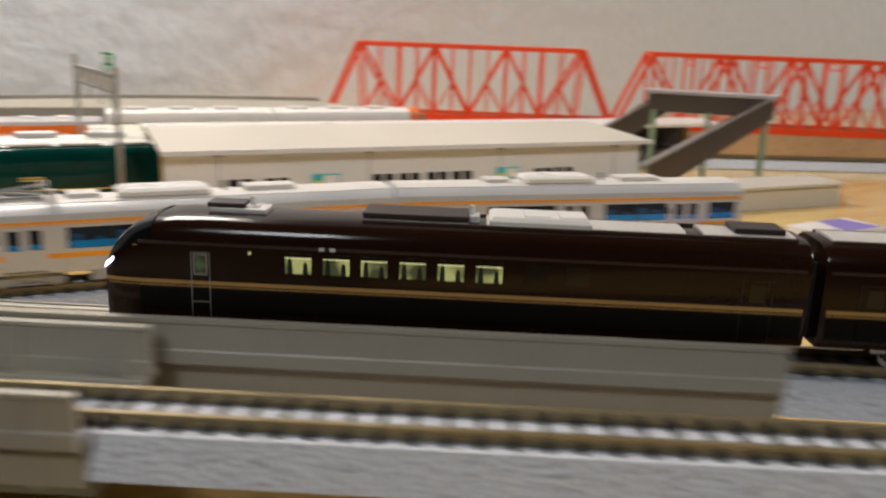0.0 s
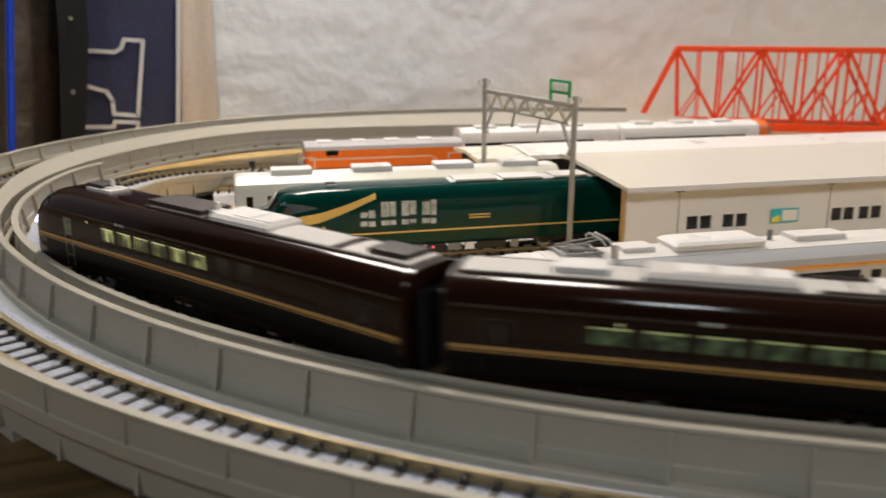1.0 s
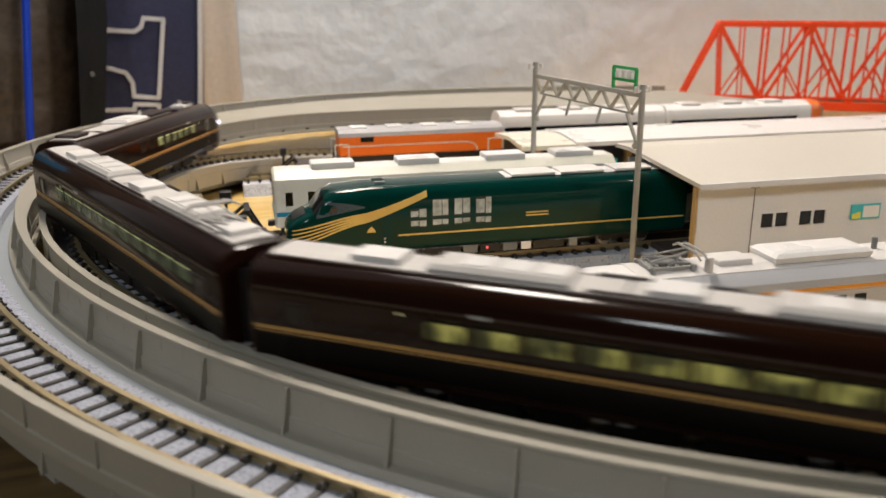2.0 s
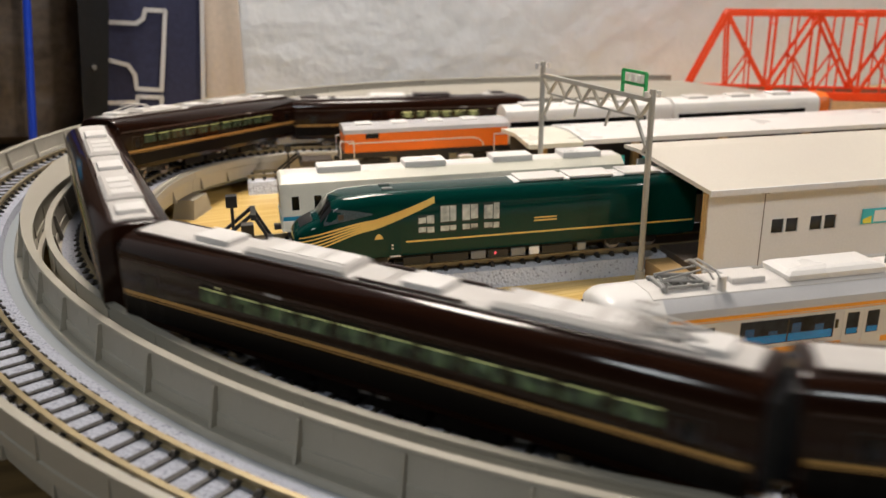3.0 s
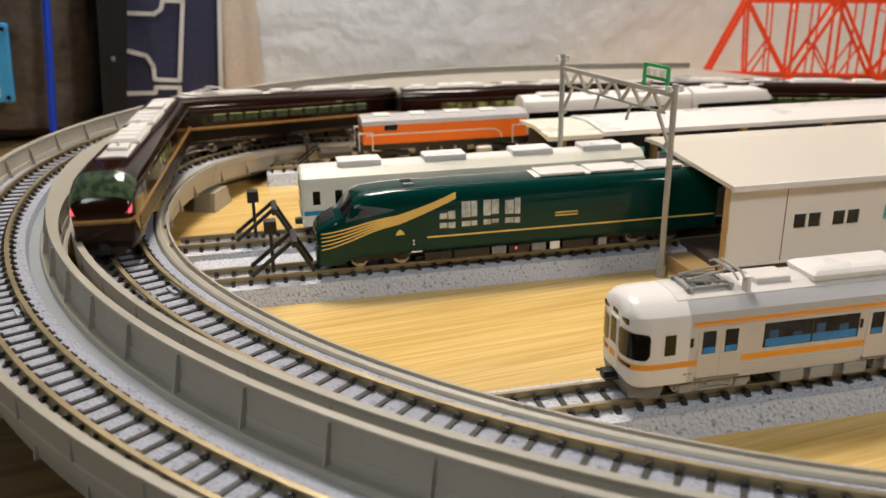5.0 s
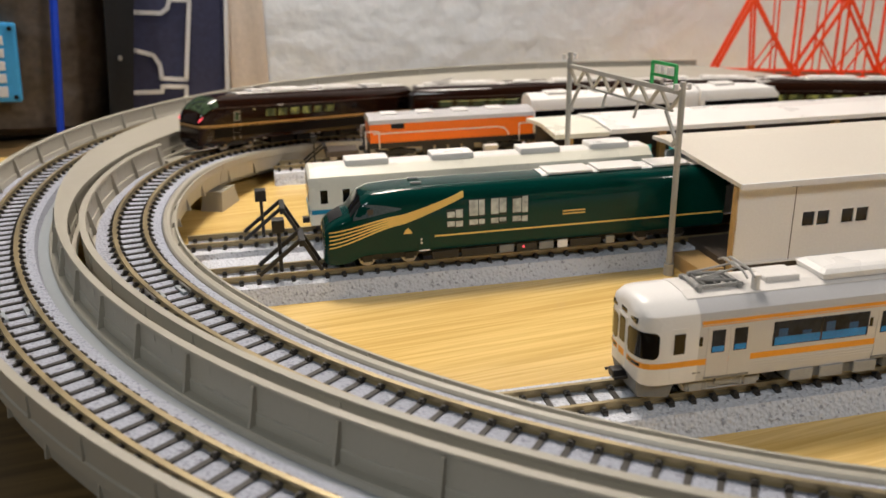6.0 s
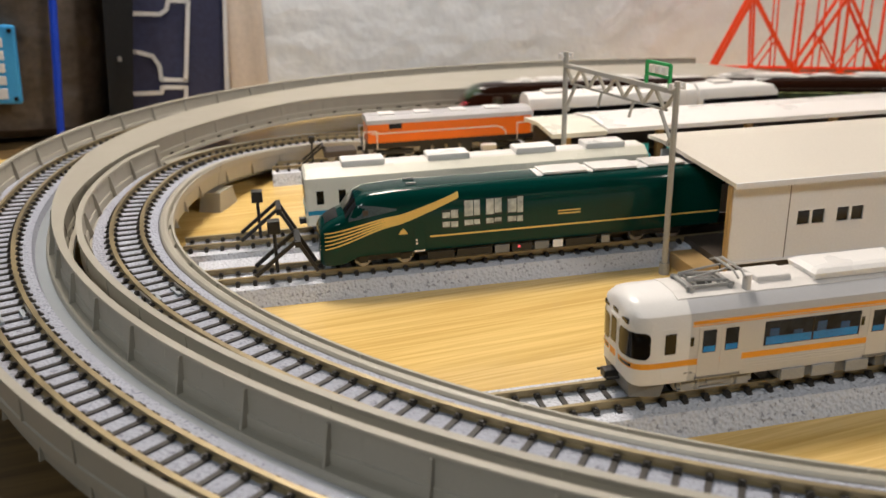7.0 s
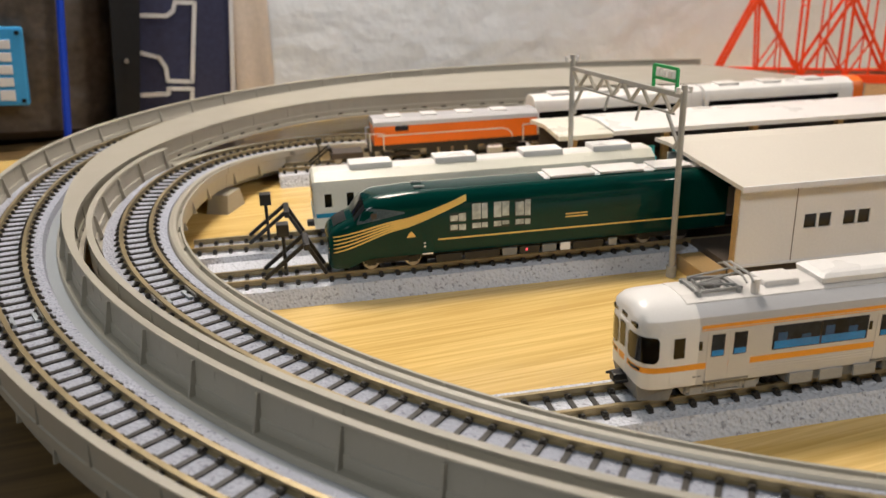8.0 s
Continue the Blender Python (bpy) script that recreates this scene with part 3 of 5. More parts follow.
            # side pane of the cab in a pale frame
            bm = bmesh.new()
            q = [(54.6, 20.4), (61.6, 19.3), (59.0, 22.4), (56.0, 23.0)]
            ctr = (57.8, 21.3)
            for (a, b), (c, e) in zip(q, q[1:] + q[:1]):
                o = [(a, b), (c, e)]
                inn = [(ctr[0] + (u - ctr[0]) * .86, ctr[1] + (w - ctr[1]) * .82) for u, w in o]
                quad = [o[0], o[1], inn[1], inn[0]]
                vs = [bm.verts.new((d * u, sy * (W + .18 - max(0, w - 18.9) ** 1.25 * .47 - max(0, u - 58) * .06), w)) for u, w in quad]
                bm.faces.new(vs)
            part("cab_side_frame", bm, GOLD, body, "pale cab window frame")
        # gold line carried round the nose
        bm = bmesh.new()
        half_ = [(60.4, .988), (63.5, .965), (65.5, .935), (67, .89), (67.7, .83), (67.9, .775)]
        arc = [(x, W * k + .08) for x, k in half_] + [(68.0, W * .74), (68.0, 0)]
        arc += [(x, -y) for x, y in arc[-2::-1]]
        for z0, z1 in ((12.0, 12.75), (11.5, 11.7)):
            a, b = [bm.verts.new((d * x, y, z0)) for x, y in arc], [bm.verts.new((d * x, y, z1)) for x, y in arc]
            for i in range(len(arc) - 1):
                bm.faces.new((a[i], a[i + 1], b[i + 1], b[i]))
        part("nose_line", bm, GOLD, body, "gold line round the nose")
        # windscreen, following the slope of the nose
        bm = bmesh.new()
        ws = []
        for x, k, zr, zs in ((58.0, .995, 24.8, 18.6), (61, .985, 23.7, 18.0), (63.5, .965, 22.1, 17.0), (65.5, .935, 20.2, 15.8), (66.4, .908, 19.0, 14.9)):
            r = [p for p in ring(x, W * k + .12, 4, zs, zr + .12, 11)][3:-3]
            ws.append([(d * p[0], d * p[1], p[2]) for p in r])
        rows = [[bm.verts.new(p) for p in r] for r in ws]
        for a, b in zip(rows, rows[1:]):
            for i in range(len(a) - 1):
                bm.faces.new((a[i], a[i + 1], b[i + 1], b[i]))
        part("windscreen", bm, GLASS if kind == "lead" else DIMWIN, body, "dark wraparound windscreen", smooth=True)
        for sy in (-1, 1):
            bm = bmesh.new()
            plate(bm, [(d * 65.0, 17.4), (d * 67.2, 15.6), (d * 67.75, 14.4), (d * 65.4, 16.2)], "y", sy * 6.3, sy * 8.55)
            part("head_lamp", bm, HEADLAMP if kind == "lead" else TAILLAMP, body, "glowing lamp in the nose")
        bm = bmesh.new()
        box(bm, d * 66, d * 70.2, -1.2, 1.2, 4.2, 5.8, .2)
        box(bm, d * 64, d * 67, -5.5, 5.5, 1.6, 4.2, .5)
        part("coupler", bm, BLACK, body)
    # underframe
    for a, b in ((-28, -14), (-12, 2), (5, 14), (16, 29)):
        bm = bmesh.new()
        box(bm, a, b, -8.3, 8.3, 1.8, 5.6, .3)
        part("underfloor_box", bm, SKIRT, car)
    bm = bmesh.new()
    box(bm, -HALF + 2, HALF - 2, -7, 7, 4.4, 6)
    part("underframe", bm, SKIRT, car)
    bogie(car, -46)
    bogie(car, 46)
    # roof gear
    if kind == "mid":
        aircon(car, -36, 26, ROOFPALE, 4.6)
        aircon(car, 22, 26, ROOFPALE, 4.6)
        for x, l in ((-8, 9), (46, 10), (-60, 7)):
            bm = bmesh.new()
            box(bm, x - l / 2, x + l / 2, -3.4, 3.4, 25.2, 27.0, .4)
            part("roof_box", bm, WHITEPL, car)
        for sy in (-1, 1):
            bm = bmesh.new()
            rod(bm, (-18, sy * 4.6, 26.0), (6, sy * 4.6, 26.0), .3, 6)
            part("roof_cable", bm, ROOFBROWN, car)
        if not lit:
            pantograph(car, -54, 25.6, ROOFPALE)
    elif kind == "lead":
        aircon(car, -18, 20, WHITEPL)
        bm = bmesh.new()
        box(bm, 36.5, 48, -3.2, 3.2, 25.0, 26.2, .2)
        part("pantograph_base", bm, WHITEPL, car, "pale roof base")
        bm = bmesh.new()
        box(bm, 41, 48.6, -2.6, 2.6, 26.2, 27.2, .2)
        part("roof_box", bm, FOLDED, car)
        for x in (40, -4.5):
            bm = bmesh.new()
            box(bm, x - 1.6, x + 1.6, -1.8, 1.8, 25, 26.6, .3)
            rod(bm, (x, 0, 25), (x, 0, 28.4), .6, 8)
            part("roof_antenna", bm, WHITEPL, car)
        bm = bmesh.new()
        box(bm, -4, 17, -4.4, 4.4, 25.7, 26.9, .15)
        part("roof_duct", bm, FOLDED, car, "dark roof duct")
        bm = bmesh.new()
        box(bm, -66, -56, -3.5, 3.5, 25.6, 26.9, .3)
        part("roof_box", bm, FOLDED, car)
    else:
        aircon(car, d * -20, 25, ROOFPALE)
        aircon(car, d * 14, 22, ROOFPALE)
        for x, l in ((46, 12), (2, 8), (-32, 7)):
            bm = bmesh.new()
            box(bm, x - l / 2, x + l / 2, -3.2, 3.2, 25.3, 27.0, .4)
            part("roof_box", bm, WHITEPL, car)
        for x in (-33, 5):
            bm = bmesh.new()
            rod(bm, (x, 0, 25), (x, 0, 28.4), .6, 8)
            part("roof_antenna", bm, WHITEPL, car)
    for x in ((-HALF, HALF) if kind == "mid" else (-d * HALF,)):
        bm = bmesh.new()
        box(bm, x - 1.6, x + 1.6, -4.5, 4.5, 5.5, 21, .3)
        part("gangway", bm, BLACK, car)
        # bright coupling block low between the cars
        e = 1 if x > 0 else -1
        bm = bmesh.new()
        box(bm, x - .3 if e > 0 else x - 1.2, x + 1.2 if e > 0 else x + .3, -2.4, 2.4, 3.2, 4.8, .3)
        part("coupler_block", bm, BRASSBIT, car, "pale brassy coupling block")
    # small pale fittings along the skirt
    for sy in (-1, 1):
        for x, l in ((-58, 3), (-33, 2), (-3, 1.6), (1, 1.6), (31, 2.2), (56, 3)):
            bm = bmesh.new()
            box(bm, x, x + l, sy * 8.4 - .2, sy * 8.4 + .1, 4.2, 5.2)
            part("skirt_fitting", bm, STEEL, car)
        for x in (-53, -39, 39, 53):
            bm = bmesh.new()
            box(bm, x - .5, x + .5, sy * 6.6 - .2, sy * 6.6 + .2, 2.0, 3.2, .1)
            part("axle_box", bm, BRASSBIT, car)
    return car


SMALLPRINT = material("small_pale_print", (0.7, 0.7, 0.68), 0.5, scale=300)
FOLDED = material("dark_roof_fitting", (0.03, 0.02, 0.018), 0.45, scale=300, vary=0.2)
BRASSBIT = material("pale_brass_fitting", (0.55, 0.42, 0.28), 0.35, metal=0.5, scale=300, vary=0.2)
CARS = [brown_car("lead", "glossy dark brown model express car with streamlined nose and gold line", True),
        brown_car("mid", "glossy dark brown model express car with gold line and grey roof", False),
        brown_car("mid", "glossy dark brown model express car with gold line and lit windows", True),
        brown_car("mid", "glossy dark brown model express car with gold line and grey roof", False),
        brown_car("tail", "glossy dark brown model express end car with red tail lamps", True)]
PITCH = 0.1425
NOSE = [(0.0, -0.023), (0.5, 0.085), (1.0, 0.192), (1.5, 0.298), (2.0, 0.394), (2.5, 0.490), (3.0, 0.585), (3.5, 0.670), (4.0, 0.7515), (4.5, 0.8400), (5.0, 0.920), (5.5, 0.996), (6.0, 1.066), (6.5, 1.140), (7.0, 1.235), (7.5, 1.430), (8.0, 1.620)]


def nose_at(t):
    for (a, sa), (b, sb) in zip(NOSE, NOSE[1:]):
        if t <= b:
            return sa + (sb - sa) * (t - a) / (b - a)
    return NOSE[-1][1]


def car_pose(s):
    """A car whose middle is at s, with its two bogies on the rails."""
    a, b = along(s + 0.046), along(s - 0.046)
    za, zb = sink(s + 0.046), sink(s - 0.046)
    return pose((a[0] + b[0]) / 2, (a[1] + b[1]) / 2, RAILTOP + (za + zb) / 2, 0, math.degrees(math.atan2(zb - za, 0.092)), math.degrees(math.atan2(a[1] - b[1], a[0] - b[0])))


def motions():
    for i, car in enumerate(CARS):
        rows = []
        for k in range(81):
            t = k / 10
            rows.append((t, car_pose(nose_at(t) - 0.068 - i * PITCH)))
        walk(car, rows)

# ---------------- the sidings: u along them, v across ----------------
SIDE = 27.0
CU, SU = math.cos(radians(SIDE)), math.sin(radians(SIDE))
ZG = 0.008


def yard(u, v, z=0.0, turn=0.0):
    return pose(u * CU - v * SU, u * SU + v * CU, z, 0, 0, SIDE + turn)


CREAM = material("cream_paint", (0.74, 0.72, 0.62), 0.3, scale=400, vary=0.05)
SHEDWALL = material("shed_pale_grey_plastic", (0.70, 0.70, 0.71), 0.5, scale=200, vary=0.05)
SHEDROOF = material("shed_cream_grey_roof", (0.60, 0.56, 0.49), 0.5, scale=200, vary=0.05)
TAN = material("tan_plastic", (0.45, 0.29, 0.12), 0.5, scale=300, vary=0.12)
GREEN = material("glossy_dark_green_paint", (0.001, 0.034, 0.028), 0.08, scale=200, vary=0.1, spec=0.25)
CABGLASS = material("blue_grey_cab_glass", (0.07, 0.10, 0.12), 0.08, scale=300, vary=0.4)
WINDARK = material("dark_green_window_glass", (0.02, 0.035, 0.032), 0.1, scale=300, vary=0.3)
GOLDF = material("bright_gold_paint", (0.78, 0.55, 0.16), 0.3, scale=400, vary=0.1)
BLUE = material("blue_paint", (0.01, 0.24, 0.40), 0.4, scale=300, vary=0.1)
ORANGE = material("orange_paint", (0.88, 0.35, 0.03), 0.35, scale=300, vary=0.08)
REDORANGE = material("loco_vermilion_paint", (0.85, 0.17, 0.012), 0.35, scale=300, vary=0.1)
SILVER = material("train_silver_paint", (0.60, 0.60, 0.62), 0.34, metal=0.25, scale=400, vary=0.04)
TRAINWHITE = material("train_white_paint", (0.80, 0.78, 0.76), 0.3, scale=400, vary=0.04)
SEATBLUE = material("blue_seats_behind_glass", (0.012, 0.24, 0.62), 0.12, scale=700, vary=0.4)
TINTED = material("tinted_window_glass", (0.016, 0.022, 0.032), 0.1, scale=900, vary=0.75, fine=0.4, spec=0.2)
# Darker copy of the seat blue, with the shade inside the car put into the colour.
SEATDARK = material("seat_blue_with_painted_shade", (0.012, 0.09, 0.24), 0.12, scale=700, vary=0.5)
BRIDGERED = material("bridge_red_plastic", (0.90, 0.075, 0.012), 0.4, scale=300, vary=0.08)
POSTGREY = material("gantry_grey_plastic", (0.40, 0.39, 0.36), 0.5, scale=400, vary=0.1)
SIGNGREEN = material("sign_green_paint", (0.03, 0.42, 0.12), 0.4, scale=400)
TEAL = material("sign_teal_paint", (0.05, 0.5, 0.55), 0.45, scale=400)
YELLOW = material("sign_yellow_paint", (0.8, 0.7, 0.08), 0.45, scale=400)
DARKBROWN = material("dark_brown_plastic", (0.06, 0.045, 0.035), 0.5, scale=300, vary=0.2)
TANWOOD = material("raw_tan_wood", (0.52, 0.34, 0.19), 0.6, scale=120, vary=0.25)
PURPLE = material("purple_print", (0.25, 0.2, 0.6), 0.4, scale=200)
GREENPRINT = material("green_print", (0.03, 0.35, 0.25), 0.4, scale=200)


def siding(name, u0, u1, v, label, wide=12.5, v_wide=0.0, pitch=5.5, turn=0.0):
    t = thing(name, yard(u0, v, 0, turn), label, "model track", "sidings")
    n = (u1 - u0) * 1000
    bm = bmesh.new()
    loft(bm, [[(x, -wide, 0), (x, -10.4, 5.6), (x, 10.4 + v_wide, 5.6), (x, wide + v_wide, 0)] for x in (0, n)])
    part("ballast_bed", bm, BALLAST, t, "pale grey speckled track bed")
    for y in (-4.8, 4.8):
        bm = bmesh.new()
        loft(bm, [[(x, y - .5, 8), (x, y + .5, 8), (x, y + .5, 7.4), (x, y + .2, 7.2), (x, y + .2, 6.5), (x, y + .8, 6.2), (x, y - .8, 6.2), (x, y - .2, 6.5), (x, y - .2, 7.2), (x, y - .5, 7.4)] for x in (0, n)])
        part("rail", bm, RAIL, t, "brass-coloured rail")
    first = None
    for i in range(min(299, int(n / pitch))):
        m = pose((2.5 + i * pitch) / 1000, 0, 0.0062)
        if first is None:
            first = tie_mesh(t, m)
        else:
            share("sleeper", first, t, m)
    return t


siding("shed_siding", -0.250, 0.10, -0.0757, "brass siding track on pale speckled ballast leading into the shed", v_wide=10)
siding("second_siding", -0.256, 0.10, -0.0385, "brass siding track on pale speckled ballast beside the shed track")
siding("commuter_siding", -0.190, -0.016, -0.1775, "brass siding track on pale speckled ballast beside the bend")
siding("commuter_siding_end", -0.0155, 0.15, -0.1775, "brass siding track on pale speckled ballast, bending away", turn=-9.0)
siding("loco_siding", -0.222, -0.0895, 0.0700, "brass siding track on pale ballast in front of the platform")
siding("rear_siding", -0.089, 0.16, 0.0860, "brass siding track on pale ballast under the white railcars")


def buffer_stop(u, v, size=1.0):
    t = thing("buffer_stop", yard(u, v, ZG) @ Matrix.Scale(size, 4), "black plastic buffer stop with a square sign on a post", "buffer stop", "buffer stops")
    for y in (-4.8, 4.8):
        bm = bmesh.new()
        bar(bm, (-11, y, 0), (3, y, 11), 1.25, 1.2)
        bar(bm, (3, y, 11), (9, y, 0), 1.25, 1.2)
        part("frame", bm, BLACK, t)
    bm = bmesh.new()
    box(bm, 2.2, 4.2, -6.5, 6.5, 9.0, 11.2, .3)
    part("beam", bm, BLACK, t)
    bm = bmesh.new()
    rod(bm, (-4, -3, 0), (-4, -3, 15), .6, 8)
    p = part("post", bm, BLACK, t)
    bm = bmesh.new()
    box(bm, -6.0, -2.0, -5.0, -1.0, 13.8, 18, .3)
    part("sign", bm, BLACK, p)


buffer_stop(-0.2195, -0.0757)
buffer_stop(-0.2245, -0.0385)
buffer_stop(-0.199, 0.0700, 0.72)


# ---------------- parked trains ----------------
def commuter_car(u, v, cab, label, turn=0.0):
    L = 132.0
    car = thing("commuter_car", yard(u, v, ZG, turn), label, "model train", "parked silver commuter train")
    W = 9.6

    def sec(x, k=1.0, zr=25.0, zb=5.0):
        pts = [(x, -W * .97 * k, zb), (x, -W * k, zb + 2), (x, -W * k, 19.6), (x, -W * .95 * k, 21.8), (x, -W * .72 * k, zr - 1.0), (x, -W * .35 * k, zr)]
        return pts + [(x, -p[1], p[2]) for p in pts[::-1]]
    bm = bmesh.new()
    start = 14.0 if cab else 0.4
    loft(bm, [sec(start), sec(L - .4), sec(L, .97, 24.6)] if cab else [sec(0, .97, 24.6), sec(.4), sec(L - .4), sec(L, .97, 24.6)])
    body = part("body", bm, SILVER, car, smooth=True)
    if cab:
        bm = bmesh.new()
        loft(bm, [sec(14.02), sec(6.8), sec(4.4, .985, 24.95), sec(2.7, .94, 24.8, 5.0), sec(1.3, .85, 24.3, 5.2), sec(.5, .71, 23.6, 5.6), sec(0, .5, 22.6, 6.2)])
        face = part("cab_front", bm, TRAINWHITE, body, "white moulded cab front", smooth=True)
        for y0, y1, z0, z1, nm, mt, px in ((-1.7, 1.7, 12.6, 19.0, "door_window", GLASS, -.35), (-6.5, -3.3, 19.6, 21.0, "head_light", GLASS, -.02), (3.3, 6.5, 19.6, 21.0, "head_light", GLASS, -.02), (-1.6, 1.6, 20.0, 21.3, "destination_sign", GLASS, -.1)):
            bm = bmesh.new()
            box(bm, px, 1.6, y0, y1, z0, z1, .35)
            part(nm, bm, mt, face)
        for sy in (-1, 1):
            # windscreen wrapped round the corner of the cab
            bm = bmesh.new()
            rows = []
            for z, cut in ((11.8, 1.2), (12.1, .5), (12.7, .1), (13.2, 0), (16.8, 0), (17.4, .1), (18.0, .5), (18.3, 1.2)):
                w_ = [(-.1, 2.6 + cut), (-.1, 4.9), (.38, 6.92), (1.2, 8.27), (2.6, 9.13), (4.5 - cut, 9.56 - .08 * cut)]
                rows.append([bm.verts.new((x, sy * y, z)) for x, y in w_])
            for a, b in zip(rows, rows[1:]):
                for i in range(5):
                    bm.faces.new((a[i], a[i + 1], b[i + 1], b[i]))
            part("windscreen", bm, GLASS, face, "black rounded windscreen", smooth=True)
        bm = bmesh.new()
        box(bm, -.28, 1.4, -2.4, 2.4, 6.6, 19.6, .3)
        part("cab_door", bm, TRAINWHITE, face, "white end door with raised frame")
        for sy in (-1, 1):
            for nm, mt, z0, z1, w_ in (("front_band", ORANGE, 9.3, 10.7, [(-.06, 2.5), (-.06, 4.86), (.42, 6.88), (1.24, 8.23), (2.64, 9.09), (4.4, 9.5), (6.9, 9.64)]), ("tail_light", GLASS, 9.6, 10.4, [(-.09, 3.2), (-.09, 4.9), (.39, 6.92), (.8, 7.6)])):
                bm = bmesh.new()
                lo_, hi_ = [bm.verts.new((x, sy * y, z0)) for x, y in w_], [bm.verts.new((x, sy * y, z1)) for x, y in w_]
                for i in range(len(w_) - 1):
                    bm.faces.new((lo_[i], lo_[i + 1], hi_[i + 1], hi_[i]))
                part(nm, bm, mt, face, "orange band" if mt == ORANGE else "")
        bm = bmesh.new()
        box(bm, -.32, .2, -1.5, 1.5, 9.4, 11.0)
        part("door_band", bm, ORANGE, face, "orange band")
        bm = bmesh.new()
        loft(bm, [[(.6, -6.8, 5.6), (.6, 6.8, 5.6), (9, 9.0, 5.6), (9, -9.0, 5.6)], [(1.6, -6.2, 1.0), (1.6, 6.2, 1.0), (8, 8.6, 1.4), (8, -8.6, 1.4)]])
        part("skirt", bm, UNDER, car, "grey snow plough skirt")
        bm = bmesh.new()
        box(bm, -2.6, 3, -1.4, 1.4, 3.6, 5.8, .4)
        rod(bm, (-2.8, -2.6, 4.4), (.5, -2.6, 4.4), .35)
        rod(bm, (-2.8, 2.6, 4.4), (.5, 2.6, 4.4), .35)
        part("coupler", bm, BLACK, car)
    for sy in (-1, 1):
        Y = sy * W

        def slab(x0, x1, z0, z1, t0=.06, bev=.0):
            b = bmesh.new()
            box(b, x0, x1, Y - t0, Y + t0, z0, z1, bev)
            return b
        for x0, x1, z0, z1, nm in ((14.5, L - 1, 9.2, 10.7, "waist_band"), (14.5, L - 1, 18.75, 18.95, "eaves_band"), (14.5, L - 1, 19.2, 20.0, "eaves_band")):
            if not cab:
                x0 = 1
            part(nm, slab(x0, x1, z0, z1), ORANGE, body, "orange band")
        for z in (8.4, 7.7, 7.0):
            part("side_bead", slab(15 if cab else 1, L - 1, z, z + .18, .09), SILVER, body)
        if cab:
            part("cab_band", slab(6.9, 16.0, 9.3, 10.7, .09), ORANGE, body, "orange band")
            bm = slab(7.4, 11.0, 6.0, 18.8, .06)
            dr = part("crew_door", bm, TRAINWHITE, body)
            part("crew_window", slab(7.9, 10.6, 12.6, 17.6, .16, .05), GLASS, dr)
        doors = (21.5, 65, 108.5)
        for a, b in ((38, 44), (46, 52), (55, 61), (66, 71), (75, 82), (87, 91)):
            part("equipment_cover", slab(a, b, 2.2, 5.0, .25, .1), BOGIEGREY, car)
        for x in (13.0, 14.2):
            part("small_lettering", slab(x, x + .8, 7.2, 7.5, .1), UNDER, body)
        for dx in doors:
            for a in (dx - 5.4, dx + .15):
                d = part("door", slab(a, a + 5.5, 6.0, 18.3, .1, .05), SILVER, body, "silver sliding door leaf")
                part("door_window", slab(a + 1.0, a + 4.3, 12.0, 17.6, .17, .08), TINTED, d)
                part("window_tint", slab(a + 1.2, a + 4.1, 12.2, 13.6, .19), SEATBLUE, d)
            part("door_lamp", slab(dx - 7.4, dx - 6.6, 14, 16.2, .12), GLASS, body)
            part("door_step", slab(dx - 5.6, dx + 5.6, 5.4, 5.9, .14), UNDER, body)
        for a, b in ((32.5, 57.3), (76, 100.8), (118, 129)):
            w = part("side_window", slab(a, b, 11.8, 17.9, .1, .08), TINTED, body, "wide dark window with blue seats behind")
            part("long_seat", slab(a + .5, b - .5, 12.0, 14.0, .13), SEATBLUE, w, "long blue seat")
            for x, k in zip(np.linspace(a + 2.5, b - 4, max(2, int((b - a) / 6))), (2.6, 1.6, 3.0, 2.2)):
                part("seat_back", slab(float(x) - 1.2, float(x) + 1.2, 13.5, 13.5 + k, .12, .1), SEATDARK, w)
            for x in np.linspace(a, b, 3)[1:-1]:
                part("window_post", slab(float(x) - .22, float(x) + .22, 11.9, 17.8, .14), BLACK, w)
    bm = bmesh.new()
    loft(bm, [[(x, -6.6, 23.4), (x, -6.3, 24.4), (x, -3, 25.15), (x, 3, 25.15), (x, 6.3, 24.4), (x, 6.6, 23.4)] for x in (12 if cab else 1, L - 1)])
    part("roof", bm, ROOFGREY, body, "pale grey roof panel")
    bm = bmesh.new()
    loft(bm, [[(a, -5.2, 25), (b, -5.2, 25), (b, 5.2, 25), (a, 5.2, 25)] for a, b in ((47, 73),)] + [[(46.6, -5.4, 26.4), (73.4, -5.4, 26.4), (73.4, 5.4, 26.4), (46.6, 5.4, 26.4)], [(48.0, -4.4, 27.2), (72.0, -4.4, 27.2), (72.0, 4.4, 27.2), (48.0, 4.4, 27.2)], [(51, -3.2, 27.6), (69, -3.2, 27.6), (69, 3.2, 27.6), (51, 3.2, 27.6)]])
    part("air_conditioner", bm, TRAINWHITE, car, "white roof air conditioner")
    for a, b, h in ((33, 42, 26.4), (84, 100, 26.6)):
        bm = bmesh.new()
        box(bm, a, b, -3.4, 3.4, 24.8, h, .5)
        part("roof_box", bm, ROOFGREY, car)
    if cab:
        pantograph(car, 21, 25.4, BOGIEGREY)
        bm = bmesh.new()
        rod(bm, (29.5, -5, 24.5), (29.5, -5, 28.2), 1.0, 10)
        part("arrester", bm, ROOFGREY, car)
    bm = bmesh.new()
    rod(bm, (78, 0, 25), (78, 0, 28), .7, 8)
    part("antenna", bm, UNDER, car)
